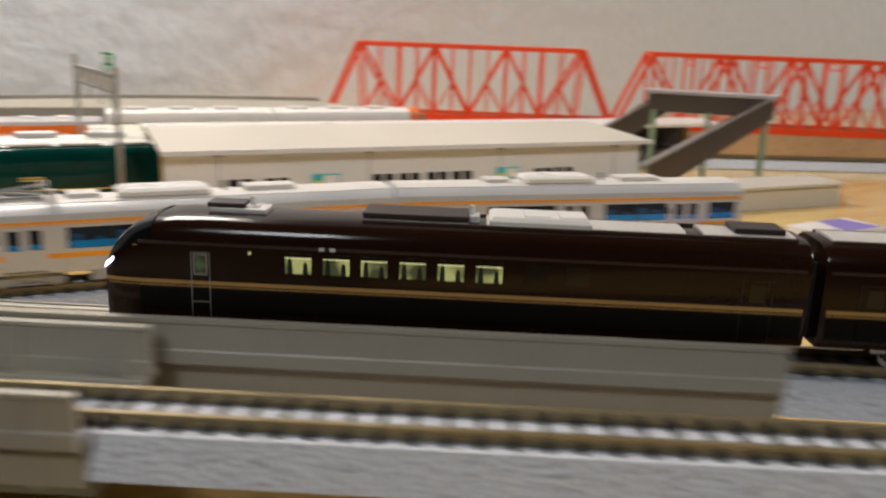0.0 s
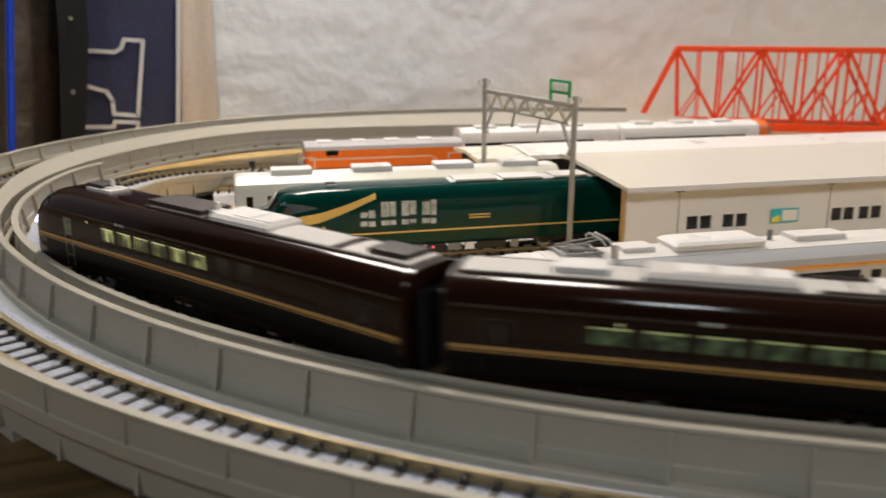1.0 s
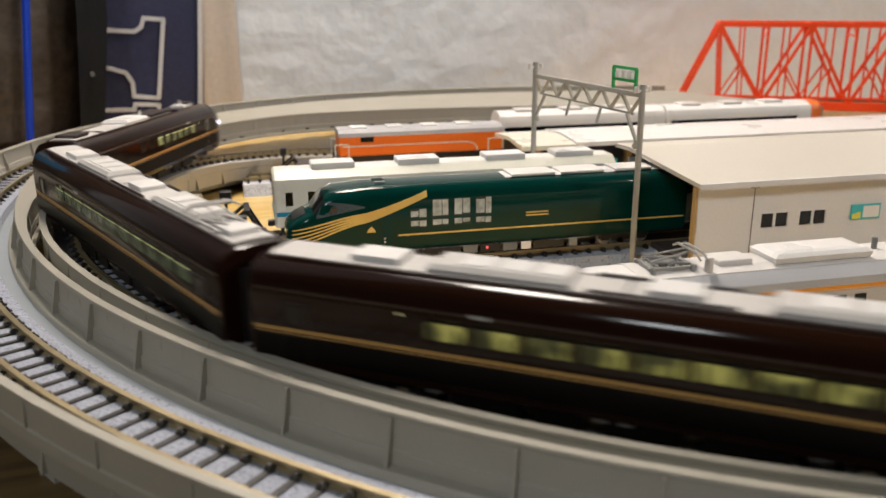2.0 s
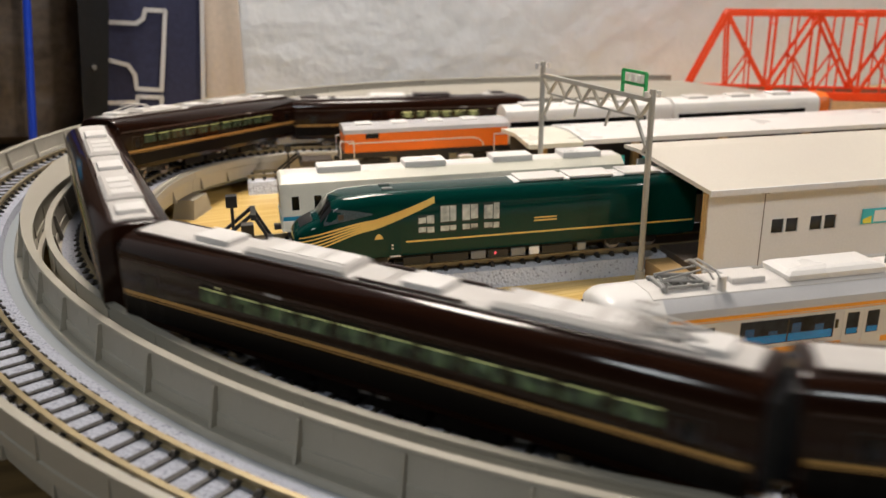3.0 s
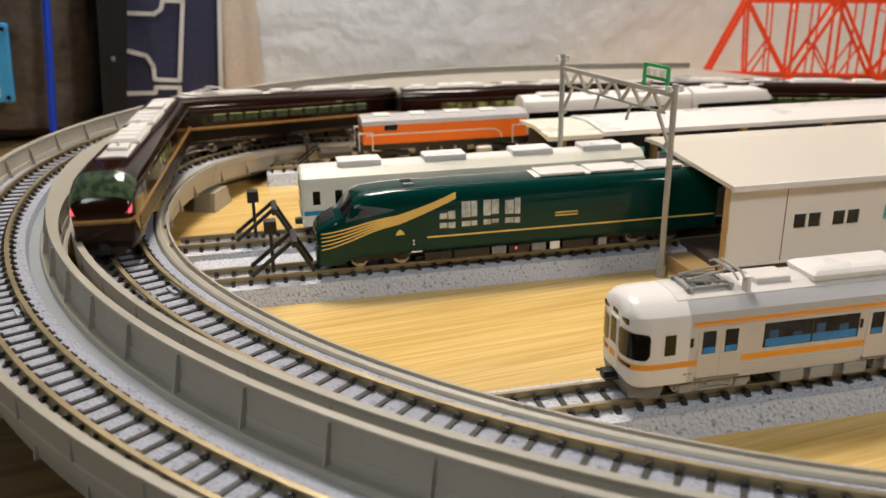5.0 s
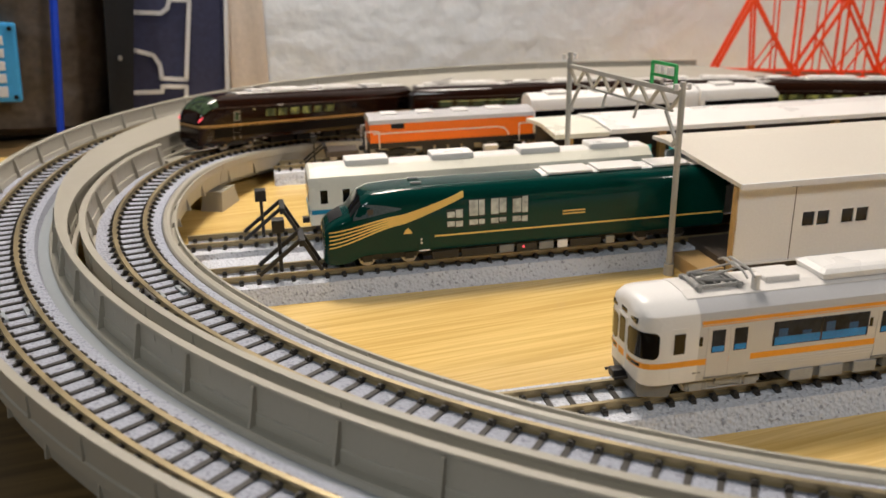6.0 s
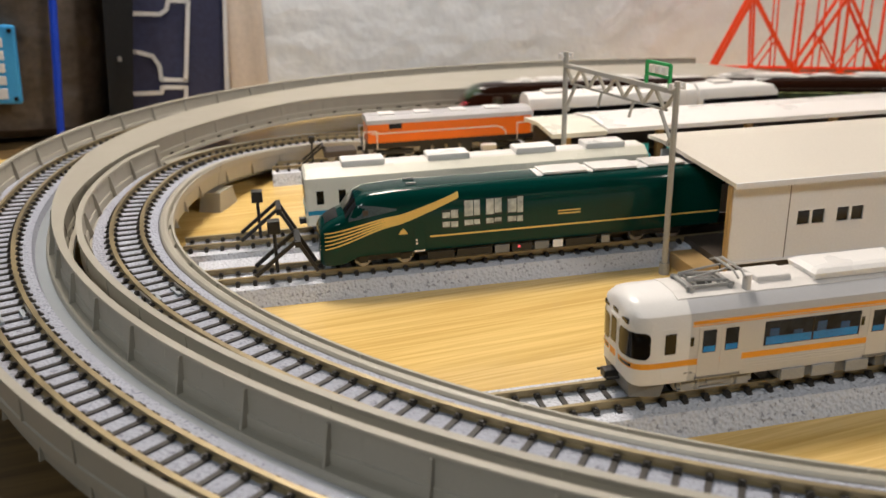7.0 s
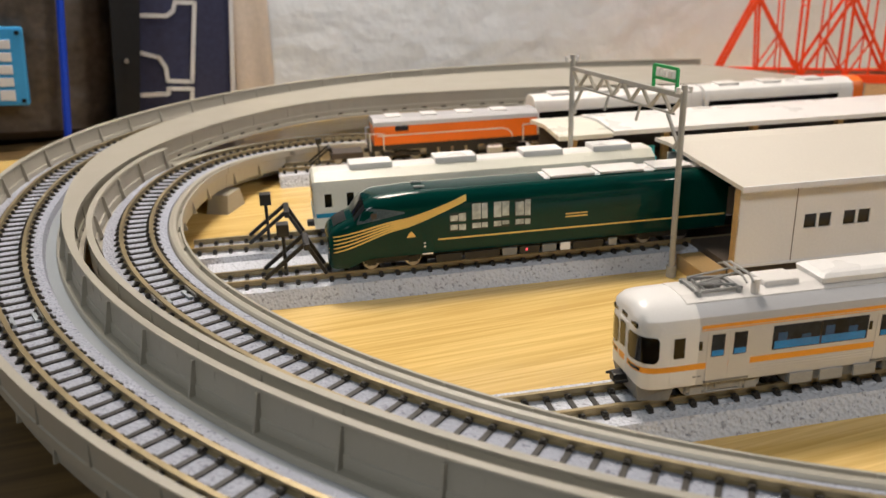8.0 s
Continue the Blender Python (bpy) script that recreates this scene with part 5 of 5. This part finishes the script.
def gantry():
    a, b = (-0.0940, -0.0945), (-0.1055, -0.0235)
    ax, ay = a[0] * CU - a[1] * SU, a[0] * SU + a[1] * CU
    bx, by = b[0] * CU - b[1] * SU, b[0] * SU + b[1] * CU
    span = math.hypot(bx - ax, by - ay) * 1000
    t = thing("catenary_gantry", pose(ax, ay, 0, 0, 0, math.degrees(math.atan2(by - ay, bx - ax))), "grey plastic overhead-line gantry spanning two sidings", "gantry")
    for x, h in ((0, 65.5), (span, 67.2)):
        bm = bmesh.new()
        rod(bm, (x, 0, 0), (x, 0, h), 1.05, 10)
        rod(bm, (x, 0, 0), (x, 0, 4), 1.8, 10)
        p = part("post", bm, POSTGREY, t)
        bm = bmesh.new()
        rod(bm, (x, -2.4, h - 2), (x, 2.4, h - 2), .5, 6)
        rod(bm, (x, -2.4, h - 2.6), (x, -2.4, h - .6), .8, 6)
        rod(bm, (x, 2.4, h - 2.6), (x, 2.4, h - .6), .8, 6)
        part("insulator", bm, TRAINWHITE, p)
    z0, z1 = 54.5, 62.0
    for z in (z1,):
        bm = bmesh.new()
        bar(bm, (0, 0, z), (span, 0, z), 1.6, 1.5)
        part("chord", bm, POSTGREY, t)
    n = 6
    for i in range(n):
        x0, x1 = span * i / n, span * (i + 1) / n
        bm = bmesh.new()
        bar(bm, (x0, 0, z1), ((x0 + x1) / 2, 0, z0 + 1.2), 1.0, .9)
        bar(bm, ((x0 + x1) / 2, 0, z0 + 1.2), (x1, 0, z1), 1.0, .9)
        part("brace", bm, CREAMGREY, t)
    bm = bmesh.new()
    bar(bm, (span * .06, 0, z0 + 1), (span * .94, 0, z0 + 1), .7, .7)
    part("lower_chord", bm, POSTGREY, t)
    for x, s_ in ((0, 1), (span, -1)):
        bm = bmesh.new()
        bar(bm, (x, 0, 44), (x + s_ * 8, 0, 55), .9, .9)
        bar(bm, (x + s_ * 1, 0, 47), (x + s_ * 3, 0, 44.5), 1.2, 1.2)
        part("knee_brace", bm, POSTGREY, t)
    for x in (span * .33, span * .62):
        bm = bmesh.new()
        bar(bm, (x, 0, z0 + 1), (x + 2.5, 0, z0 - 5), .7, .7)
        part("hanger", bm, POSTGREY, t)
    bm = bmesh.new()
    for p, q in (((4, 0, 62.5), (4, 0, 70)), ((17, 0, 62.5), (17, 0, 70)), ((4, 0, 70), (17, 0, 70)), ((4, 0, 66), (17, 0, 66))):
        bar(bm, p, q, .9, .9)
    s_ = part("sign_frame", bm, SIGNGREEN, t, "green sign frame")
    for k in range(3):
        bm = bmesh.new()
        box(bm, 6.0 + k * 3.4, 8.0 + k * 3.4, -.9, .9, 66.6, 69.2, .3)
        part("signal_head", bm, TRAINWHITE, s_)


CREAMGREY = material("warm_grey_plastic", (0.52, 0.48, 0.40), 0.5, scale=400, vary=0.1)
gantry()


def platform():
    u0, u1, v0, v1 = -0.098, 0.30, 0.006, 0.048
    L, Wd = (u1 - u0) * 1000, (v1 - v0) * 1000
    t = thing("station_platform", yard(u0, v0), "model station platform with a long pale canopy on tan posts", "model building")
    bm = bmesh.new()
    box(bm, 0, L, 4, Wd - 4, 0, 10, .4)
    part("platform_deck", bm, DARKBROWN, t)
    bm = bmesh.new()
    plate(bm, [(0, 26.6), (Wd / 2, 28.2), (Wd, 26.6), (Wd, 28.2), (Wd / 2, 30.0), (0, 28.6)], "x", 24, L)
    part("canopy", bm, TRAINWHITE, t, "pale canopy roof")
    bm = bmesh.new()
    plate(bm, [(0, 25.8), (Wd / 2, 27.4), (Wd, 25.8), (Wd, 27.6), (Wd / 2, 29.2), (0, 27.8)], "x", -2, 23.6)
    part("canopy_end", bm, CREAM, t, "cream end canopy")
    bm = bmesh.new()
    box(bm, 0, L, Wd - 9, Wd - 8, 10, 26.4)
    part("screen", bm, DARKBROWN, t, "dark platform screen")
    for x in range(10, int(L), 46):
        bm = bmesh.new()
        box(bm, x - 1.6, x + 1.6, Wd / 2 - 8, Wd / 2 - 5, 10, 27.4, .2)
        part("post", bm, TAN, t, "tan canopy post")
    for x in (38, 46, 60, 104, 150):
        bm = bmesh.new()
        box(bm, x - 2.4, x + 2.4, 6.5, 9.5, 10, 14, .5)
        box(bm, x - 2.4, x + 2.4, 9, 9.8, 13, 18.5, .3)
        part("bench", bm, TEAL, t, "pale teal bench")


platform()


# ---------------- red truss bridges on the outer line ----------------
def truss_bridge(x0, y0, L):
    t = thing("truss_bridge", pose(x0, y0, 0.0165), "red plastic model truss bridge", "model bridge", "red truss bridges")
    H, half = 55.0, 14.5
    n = 8
    bl = [L * i / n for i in range(n + 1)]
    tl = [L * i / n for i in range(1, n)]
    tl[0], tl[-1] = 24.0, L - 24.0
    for sy in (-1, 1):
        y = sy * half
        bm = bmesh.new()
        box(bm, 0, L, y - 1.4, y + 1.4, 0, 5.4, .2)
        part("bottom_chord", bm, BRIDGERED, t)
        bm = bmesh.new()
        box(bm, 23, L - 23, y - 1.1, y + 1.1, H - 1.6, H + 1.6, .2)
        part("top_chord", bm, BRIDGERED, t)
        for a, b in (((1, y, 4), (24, y, H)), ((L - 1, y, 4), (L - 24, y, H))):
            bm = bmesh.new()
            bar(bm, a, b, 2.4, 2.6)
            part("end_post", bm, BRIDGERED, t)
        for i, x in enumerate(tl):
            bm = bmesh.new()
            bar(bm, (bl[i + 1], y, 4), (x, y, H), 1.7, 1.7)
            part("vertical", bm, BRIDGERED, t)
        for i in range(1, n - 1):
            bm = bmesh.new()
            if i % 2:
                bar(bm, (tl[i - 1], y, H), (bl[i + 1], y, 4), 2.3, 2.0)
            else:
                bar(bm, (bl[i], y, 4), (tl[i], y, H), 2.3, 2.0)
            part("diagonal", bm, BRIDGERED, t)
            mid = (bl[i] + bl[i + 1]) / 2
            for a, b in (((mid, y, 4), ((tl[i - 1] + tl[i]) / 2, y, H)), ((bl[i] if i % 2 else bl[i + 1], y, 4), (mid, y, H * .5))):
                bm = bmesh.new()
                bar(bm, a, b, 1.1, 1.1)
                part("sub_brace", bm, BRIDGERED, t)
    for i, x in enumerate(tl):
        bm = bmesh.new()
        bar(bm, (x, -half, H), (x, half, H), 2.0, 2.4)
        bar(bm, (x, -half, H - 7), (x, half, H - 7), 1.0, 1.0)
        bar(bm, (x, -half, H - 7), (x, 0, H), .8, .8)
        bar(bm, (x, 0, H), (x, half, H - 7), .8, .8)
        part("portal", bm, BRIDGERED, t)
        if i:
            bm = bmesh.new()
            bar(bm, (tl[i - 1], -half, H), (x, half, H), .9, .9)
            bar(bm, (tl[i - 1], half, H - .2), (x, -half, H - .2), .9, .9)
            part("lateral_brace", bm, BRIDGERED, t)
    bm = bmesh.new()
    box(bm, .5, L - .5, -half + 1.5, half - 1.5, 1.0, 2.6)
    part("deck", bm, BRIDGERED, t)
    for y in (-4.8, 4.8):
        bm = bmesh.new()
        box(bm, 0, L, y - .5, y + .5, 2.6, 5.0)
        part("rail", bm, RAIL, t)
    return t


truss_bridge(-0.0185, 0.2145, 217.0)
truss_bridge(0.2010, 0.2145, 217.0)


def bridge_bed(x0, y0, L):
    t = thing("bridge_support", pose(x0, y0, 0), "raw tan wooden plank carrying the red bridge", "plank", "bridge planks")
    bm = bmesh.new()
    box(bm, 0, L, -16, 16, 0, 16.3, .6)
    part("plank", bm, TANWOOD, t)


bridge_bed(-0.010, 0.2145, 200)
bridge_bed(0.208, 0.2145, 200)


# ---------------- footbridge, low building, print ----------------
FOOTWALL = material("footbridge_brown_plastic", (0.10, 0.075, 0.06), 0.5, scale=300, vary=0.15)
FOOTROOF = material("footbridge_grey_roof", (0.45, 0.42, 0.43), 0.5, scale=300, vary=0.06)


def footbridge():
    t = thing("footbridge", pose(0.228, 0.045, 0, 0, 0, -14), "brown model footbridge with pale roofs and two covered stairs", "model footbridge")
    bm = bmesh.new()
    box(bm, -34, 34, -6, 6, 43, 53, .3)
    d = part("span", bm, FOOTWALL, t)
    bm = bmesh.new()
    box(bm, -36, 36, -7.5, 7.5, 53, 55, .4)
    part("span_roof", bm, FOOTROOF, d, "pale grey roof")
    for x, y in ((-28, 4), (28, -4)):
        bm = bmesh.new()
        plate(bm, [(x - 58, 2), (x - 46, 2), (x + 6, 43), (x + 6, 53), (x, 53), (x - 58, 11)], "y", y - 6, y + 6)
        s_ = part("stair", bm, FOOTWALL, t, "brown covered stair")
        bm = bmesh.new()
        plate(bm, [(x - 60, 11.0), (x + 4, 53.2), (x + 6, 55.2), (x - 60, 13.2)], "y", y - 7.2, y + 7.2)
        part("stair_roof", bm, FOOTROOF, s_, "pale grey sloping roof")
    for x in (-30, 0, 31):
        bm = bmesh.new()
        for y in (-5, 5):
            rod(bm, (x, y, 0), (x, y, 44), 1.4, 8)
        part("pier", bm, FOOTGREEN, t, "pale green pier")


FOOTGREEN = material("pale_green_plastic", (0.30, 0.42, 0.30), 0.5, scale=300)
footbridge()


def low_building(u, v):
    t = thing("low_station_block", yard(u, v), "beige plastic low model building behind the sidings", "model building")
    bm = bmesh.new()
    box(bm, 0, 140, 0, 24, 0, 11, .4)
    w = part("wall", bm, SHEDROOF, t)
    bm = bmesh.new()
    box(bm, -1.5, 141.5, -1.5, 25.5, 11, 12.6, .4)
    part("roof", bm, SHEDROOF, t)


low_building(0.125, -0.125)


def print_box(u, v, turn, l, w, h, mat, label):
    t = thing("package", yard(u, v, 0, turn), label, "package", "printed packages")
    bm = bmesh.new()
    box(bm, 0, l, 0, w, 0, h, .4)
    b = part("carton", bm, TRAINWHITE, t)
    bm = bmesh.new()
    plate(bm, [(l * .35, 1), (l * .95, 1), (l * .85, w - 1), (l * .5, w - 1)], "z", h, h + .15)
    part("printed_patch", bm, mat, b)


print_box(0.055, -0.222, -8, 62, 26, 9, PURPLE, "white printed carton with a purple patch lying on the table")
print_box(0.122, -0.226, -20, 46, 24, 8, GREENPRINT, "white printed carton with a green patch lying on the table")
print_box(0.165, -0.205, 6, 40, 20, 9, PURPLE, "white printed carton with a purple patch on the table")


# ---------------- banner and backpack by the wall ----------------
NAVY = material("navy_cloth", (0.026, 0.030, 0.075), 0.85, scale=60, vary=0.25, bump=0.0015, bump_scale=30)
LINEWHITE = material("white_cloth_print", (0.62, 0.62, 0.64), 0.8, scale=120, vary=0.06)
BEIGECLOTH = material("beige_cloth", (0.58, 0.50, 0.43), 0.85, scale=60, vary=0.1, bump=0.001, bump_scale=40)
PACK = material("dark_brown_nylon", (0.075, 0.058, 0.046), 0.5, scale=40, vary=0.5, bump=0.007, bump_scale=26)
PACKBLACK = material("black_nylon_edge", (0.008, 0.009, 0.011), 0.6, scale=60, vary=0.3, spec=0.2)
PIPING = material("bright_blue_piping", (0.008, 0.06, 0.62), 0.4, scale=100)
BADGE = material("blue_rubber_badge", (0.04, 0.30, 0.62), 0.45, scale=100, vary=0.08)


def on_wall(k, z):
    """k metres along the wall from the banner's letter."""
    return pose(WALL_P[0] + k * math.cos(radians(WALL_A)), WALL_P[1] + k * math.sin(radians(WALL_A)), z, 0, 0, WALL_A)


def banner():
    t = thing("navy_banner", on_wall(-0.003, 0.0022) @ pose(0, 0, 0, 0, 4.5, 0), "navy cloth banner with white outlined lettering and a white edge", "banner")
    bm = bmesh.new()
    n = 28
    rows = []
    for i in range(n + 1):
        x = -46 + 65 * i / n
        d = -3 + 1.2 * math.sin(x * .05)
        rows.append([bm.verts.new((x, d, 1)), bm.verts.new((x, d - .6, 60)), bm.verts.new((x, d, 230)), bm.verts.new((x, d + 1.6, 230)), bm.verts.new((x, d + 1.6, 1))])
    for a, b in zip(rows, rows[1:]):
        for j in range(5):
            bm.faces.new((a[j], a[(j + 1) % 5], b[(j + 1) % 5], b[j]))
    c = part("cloth", bm, NAVY, t, smooth=True)
    bm = bmesh.new()
    box(bm, 18.4, 20.9, -5.4, -1.5, 1, 230)
    part("edge_tape", bm, LINEWHITE, c, "white edge tape")
    for j, path_ in enumerate(LETTER):
        bm = bmesh.new()
        for a, b in zip(path_, path_[1:]):
            d_ = Vector((b[0] - a[0], b[1] - a[1])).normalized() * 1.3
            plate(bm, [(a[0] - d_.y, a[1] + d_.x), (b[0] - d_.y, b[1] + d_.x), (b[0] + d_.y, b[1] - d_.x), (a[0] + d_.y, a[1] - d_.x)], "y", -5.7, -5.1)
            rod(bm, (b[0], -5.7, b[1]), (b[0], -5.1, b[1]), 1.3, 10)
        part("letter_outline", bm, LINEWHITE, c, "white outlined letter shape")


LETTER = [[(-46, 66), (-33, 66.5), (-20, 66.5), (-15.8, 69.5), (-14.4, 75), (-2.6, 75), (-6, 26), (-21, 26.5), (-21.6, 35), (-25.5, 41), (-36, 43.5), (-46, 44)],
          [(-46, 17), (-21, 18), (-20.6, 21.5), (-6, 21.5), (-7, 8), (-30, 7)]]


def beige_drop():
    t = thing("beige_curtain", on_wall(0.0212, 0), "plain beige cloth strip hanging on the wall beside the banner", "curtain")
    bm = bmesh.new()
    n = 10
    rows = []
    for i in range(n + 1):
        x = 24.5 * i / n
        d = -2 - 1.0 * math.sin(i * .9)
        rows.append([bm.verts.new((x, d, 1)), bm.verts.new((x, d, 260)), bm.verts.new((x, d + 1.4, 260)), bm.verts.new((x, d + 1.4, 1))])
    for a, b in zip(rows, rows[1:]):
        for j in range(4):
            bm.faces.new((a[j], a[(j + 1) % 4], b[(j + 1) % 4], b[j]))
    part("cloth", bm, BEIGECLOTH, t, smooth=True)


banner()
beige_drop()


def backpack():
    t = thing("backpack", pose(PACK_P[0], PACK_P[1], 0.007, 0, 0, PACK_A) @ pose(0, 0, 0, 0, 4.0, 0), "dark brown nylon backpack with blue piping and a badge", "backpack")
    bm = bmesh.new()
    rings_ = []
    for z, kx, ky in ((0, .92, .8), (6, 1, .96), (60, 1.02, 1.05), (130, 1.0, 1.06), (200, .96, 1.0), (260, .86, .85), (300, .6, .55)):
        r = []
        for i in range(28):
            a = 2 * math.pi * i / 28
            c, s_ = math.cos(a), math.sin(a)
            wob = 1 + .02 * math.sin(3 * a + z * .03)
            r.append((105 * kx * wob * abs(c) ** .5 * (1 if c > 0 else -1), 55 * ky * wob * abs(s_) ** .6 * (1 if s_ > 0 else -1), z))
        rings_.append(r)
    loft(bm, rings_)
    b = part("body", bm, PACK, t, smooth=True)
    bm = bmesh.new()
    loft(bm, [[(100 + dx, -60 + dy, 2), (113 + dx, -52 + dy, 2), (114 + dx, 4, 2), (100 + dx, 4, 2)] for dx, dy in ((0, 0),)] + [[(101, -64, 80), (118, -50, 80), (116, 4, 80), (101, 4, 80)], [(97, -62, 200), (112, -48, 200), (112, 4, 200), (97, 4, 200)], [(70, -50, 280), (90, -40, 280), (92, 4, 280), (72, 4, 280)]])
    e = part("side_pocket", bm, PACKBLACK, b, "black padded side edge", smooth=True)
    for z in (48, 92):
        bm = bmesh.new()
        rod(bm, (108, -61.5, z), (108, -56, z), 1.3, 10)
        part("rivet", bm, STEEL, e)
    for x0 in (72,):
        bm = bmesh.new()
        for a, b2 in (((x0, -57, 2), (x0 + 2, -59.5, 60)), ((x0 + 2, -59.5, 60), (x0 + 4.5, -60, 130)), ((x0 + 4.5, -60, 130), (x0 + 2, -56, 220))):
            rod(bm, a, b2, 2.2, 8)
        part("piping", bm, PIPING, b, "bright blue piping")
    bm = bmesh.new()
    box(bm, 7, 54, -63, -57, 23, 67, 1.5)
    g = part("badge", bm, BADGE, b, "blue rubber badge with pale bars")
    for x, z0, z1 in ((39, 26, 32), (39, 34, 39), (39, 41, 46), (39, 48, 53), (39, 55, 60)):
        bm = bmesh.new()
        box(bm, x, x + 8, -63.8, -62.6, z0, z1, .4)
        part("badge_bar", bm, LINEWHITE, g)
    for z in (26, 64):
        bm = bmesh.new()
        rod(bm, (51, -64, z), (51, -62, z), 1.3, 8)
        part("stud", bm, PACKBLACK, g)


backpack()


motions()
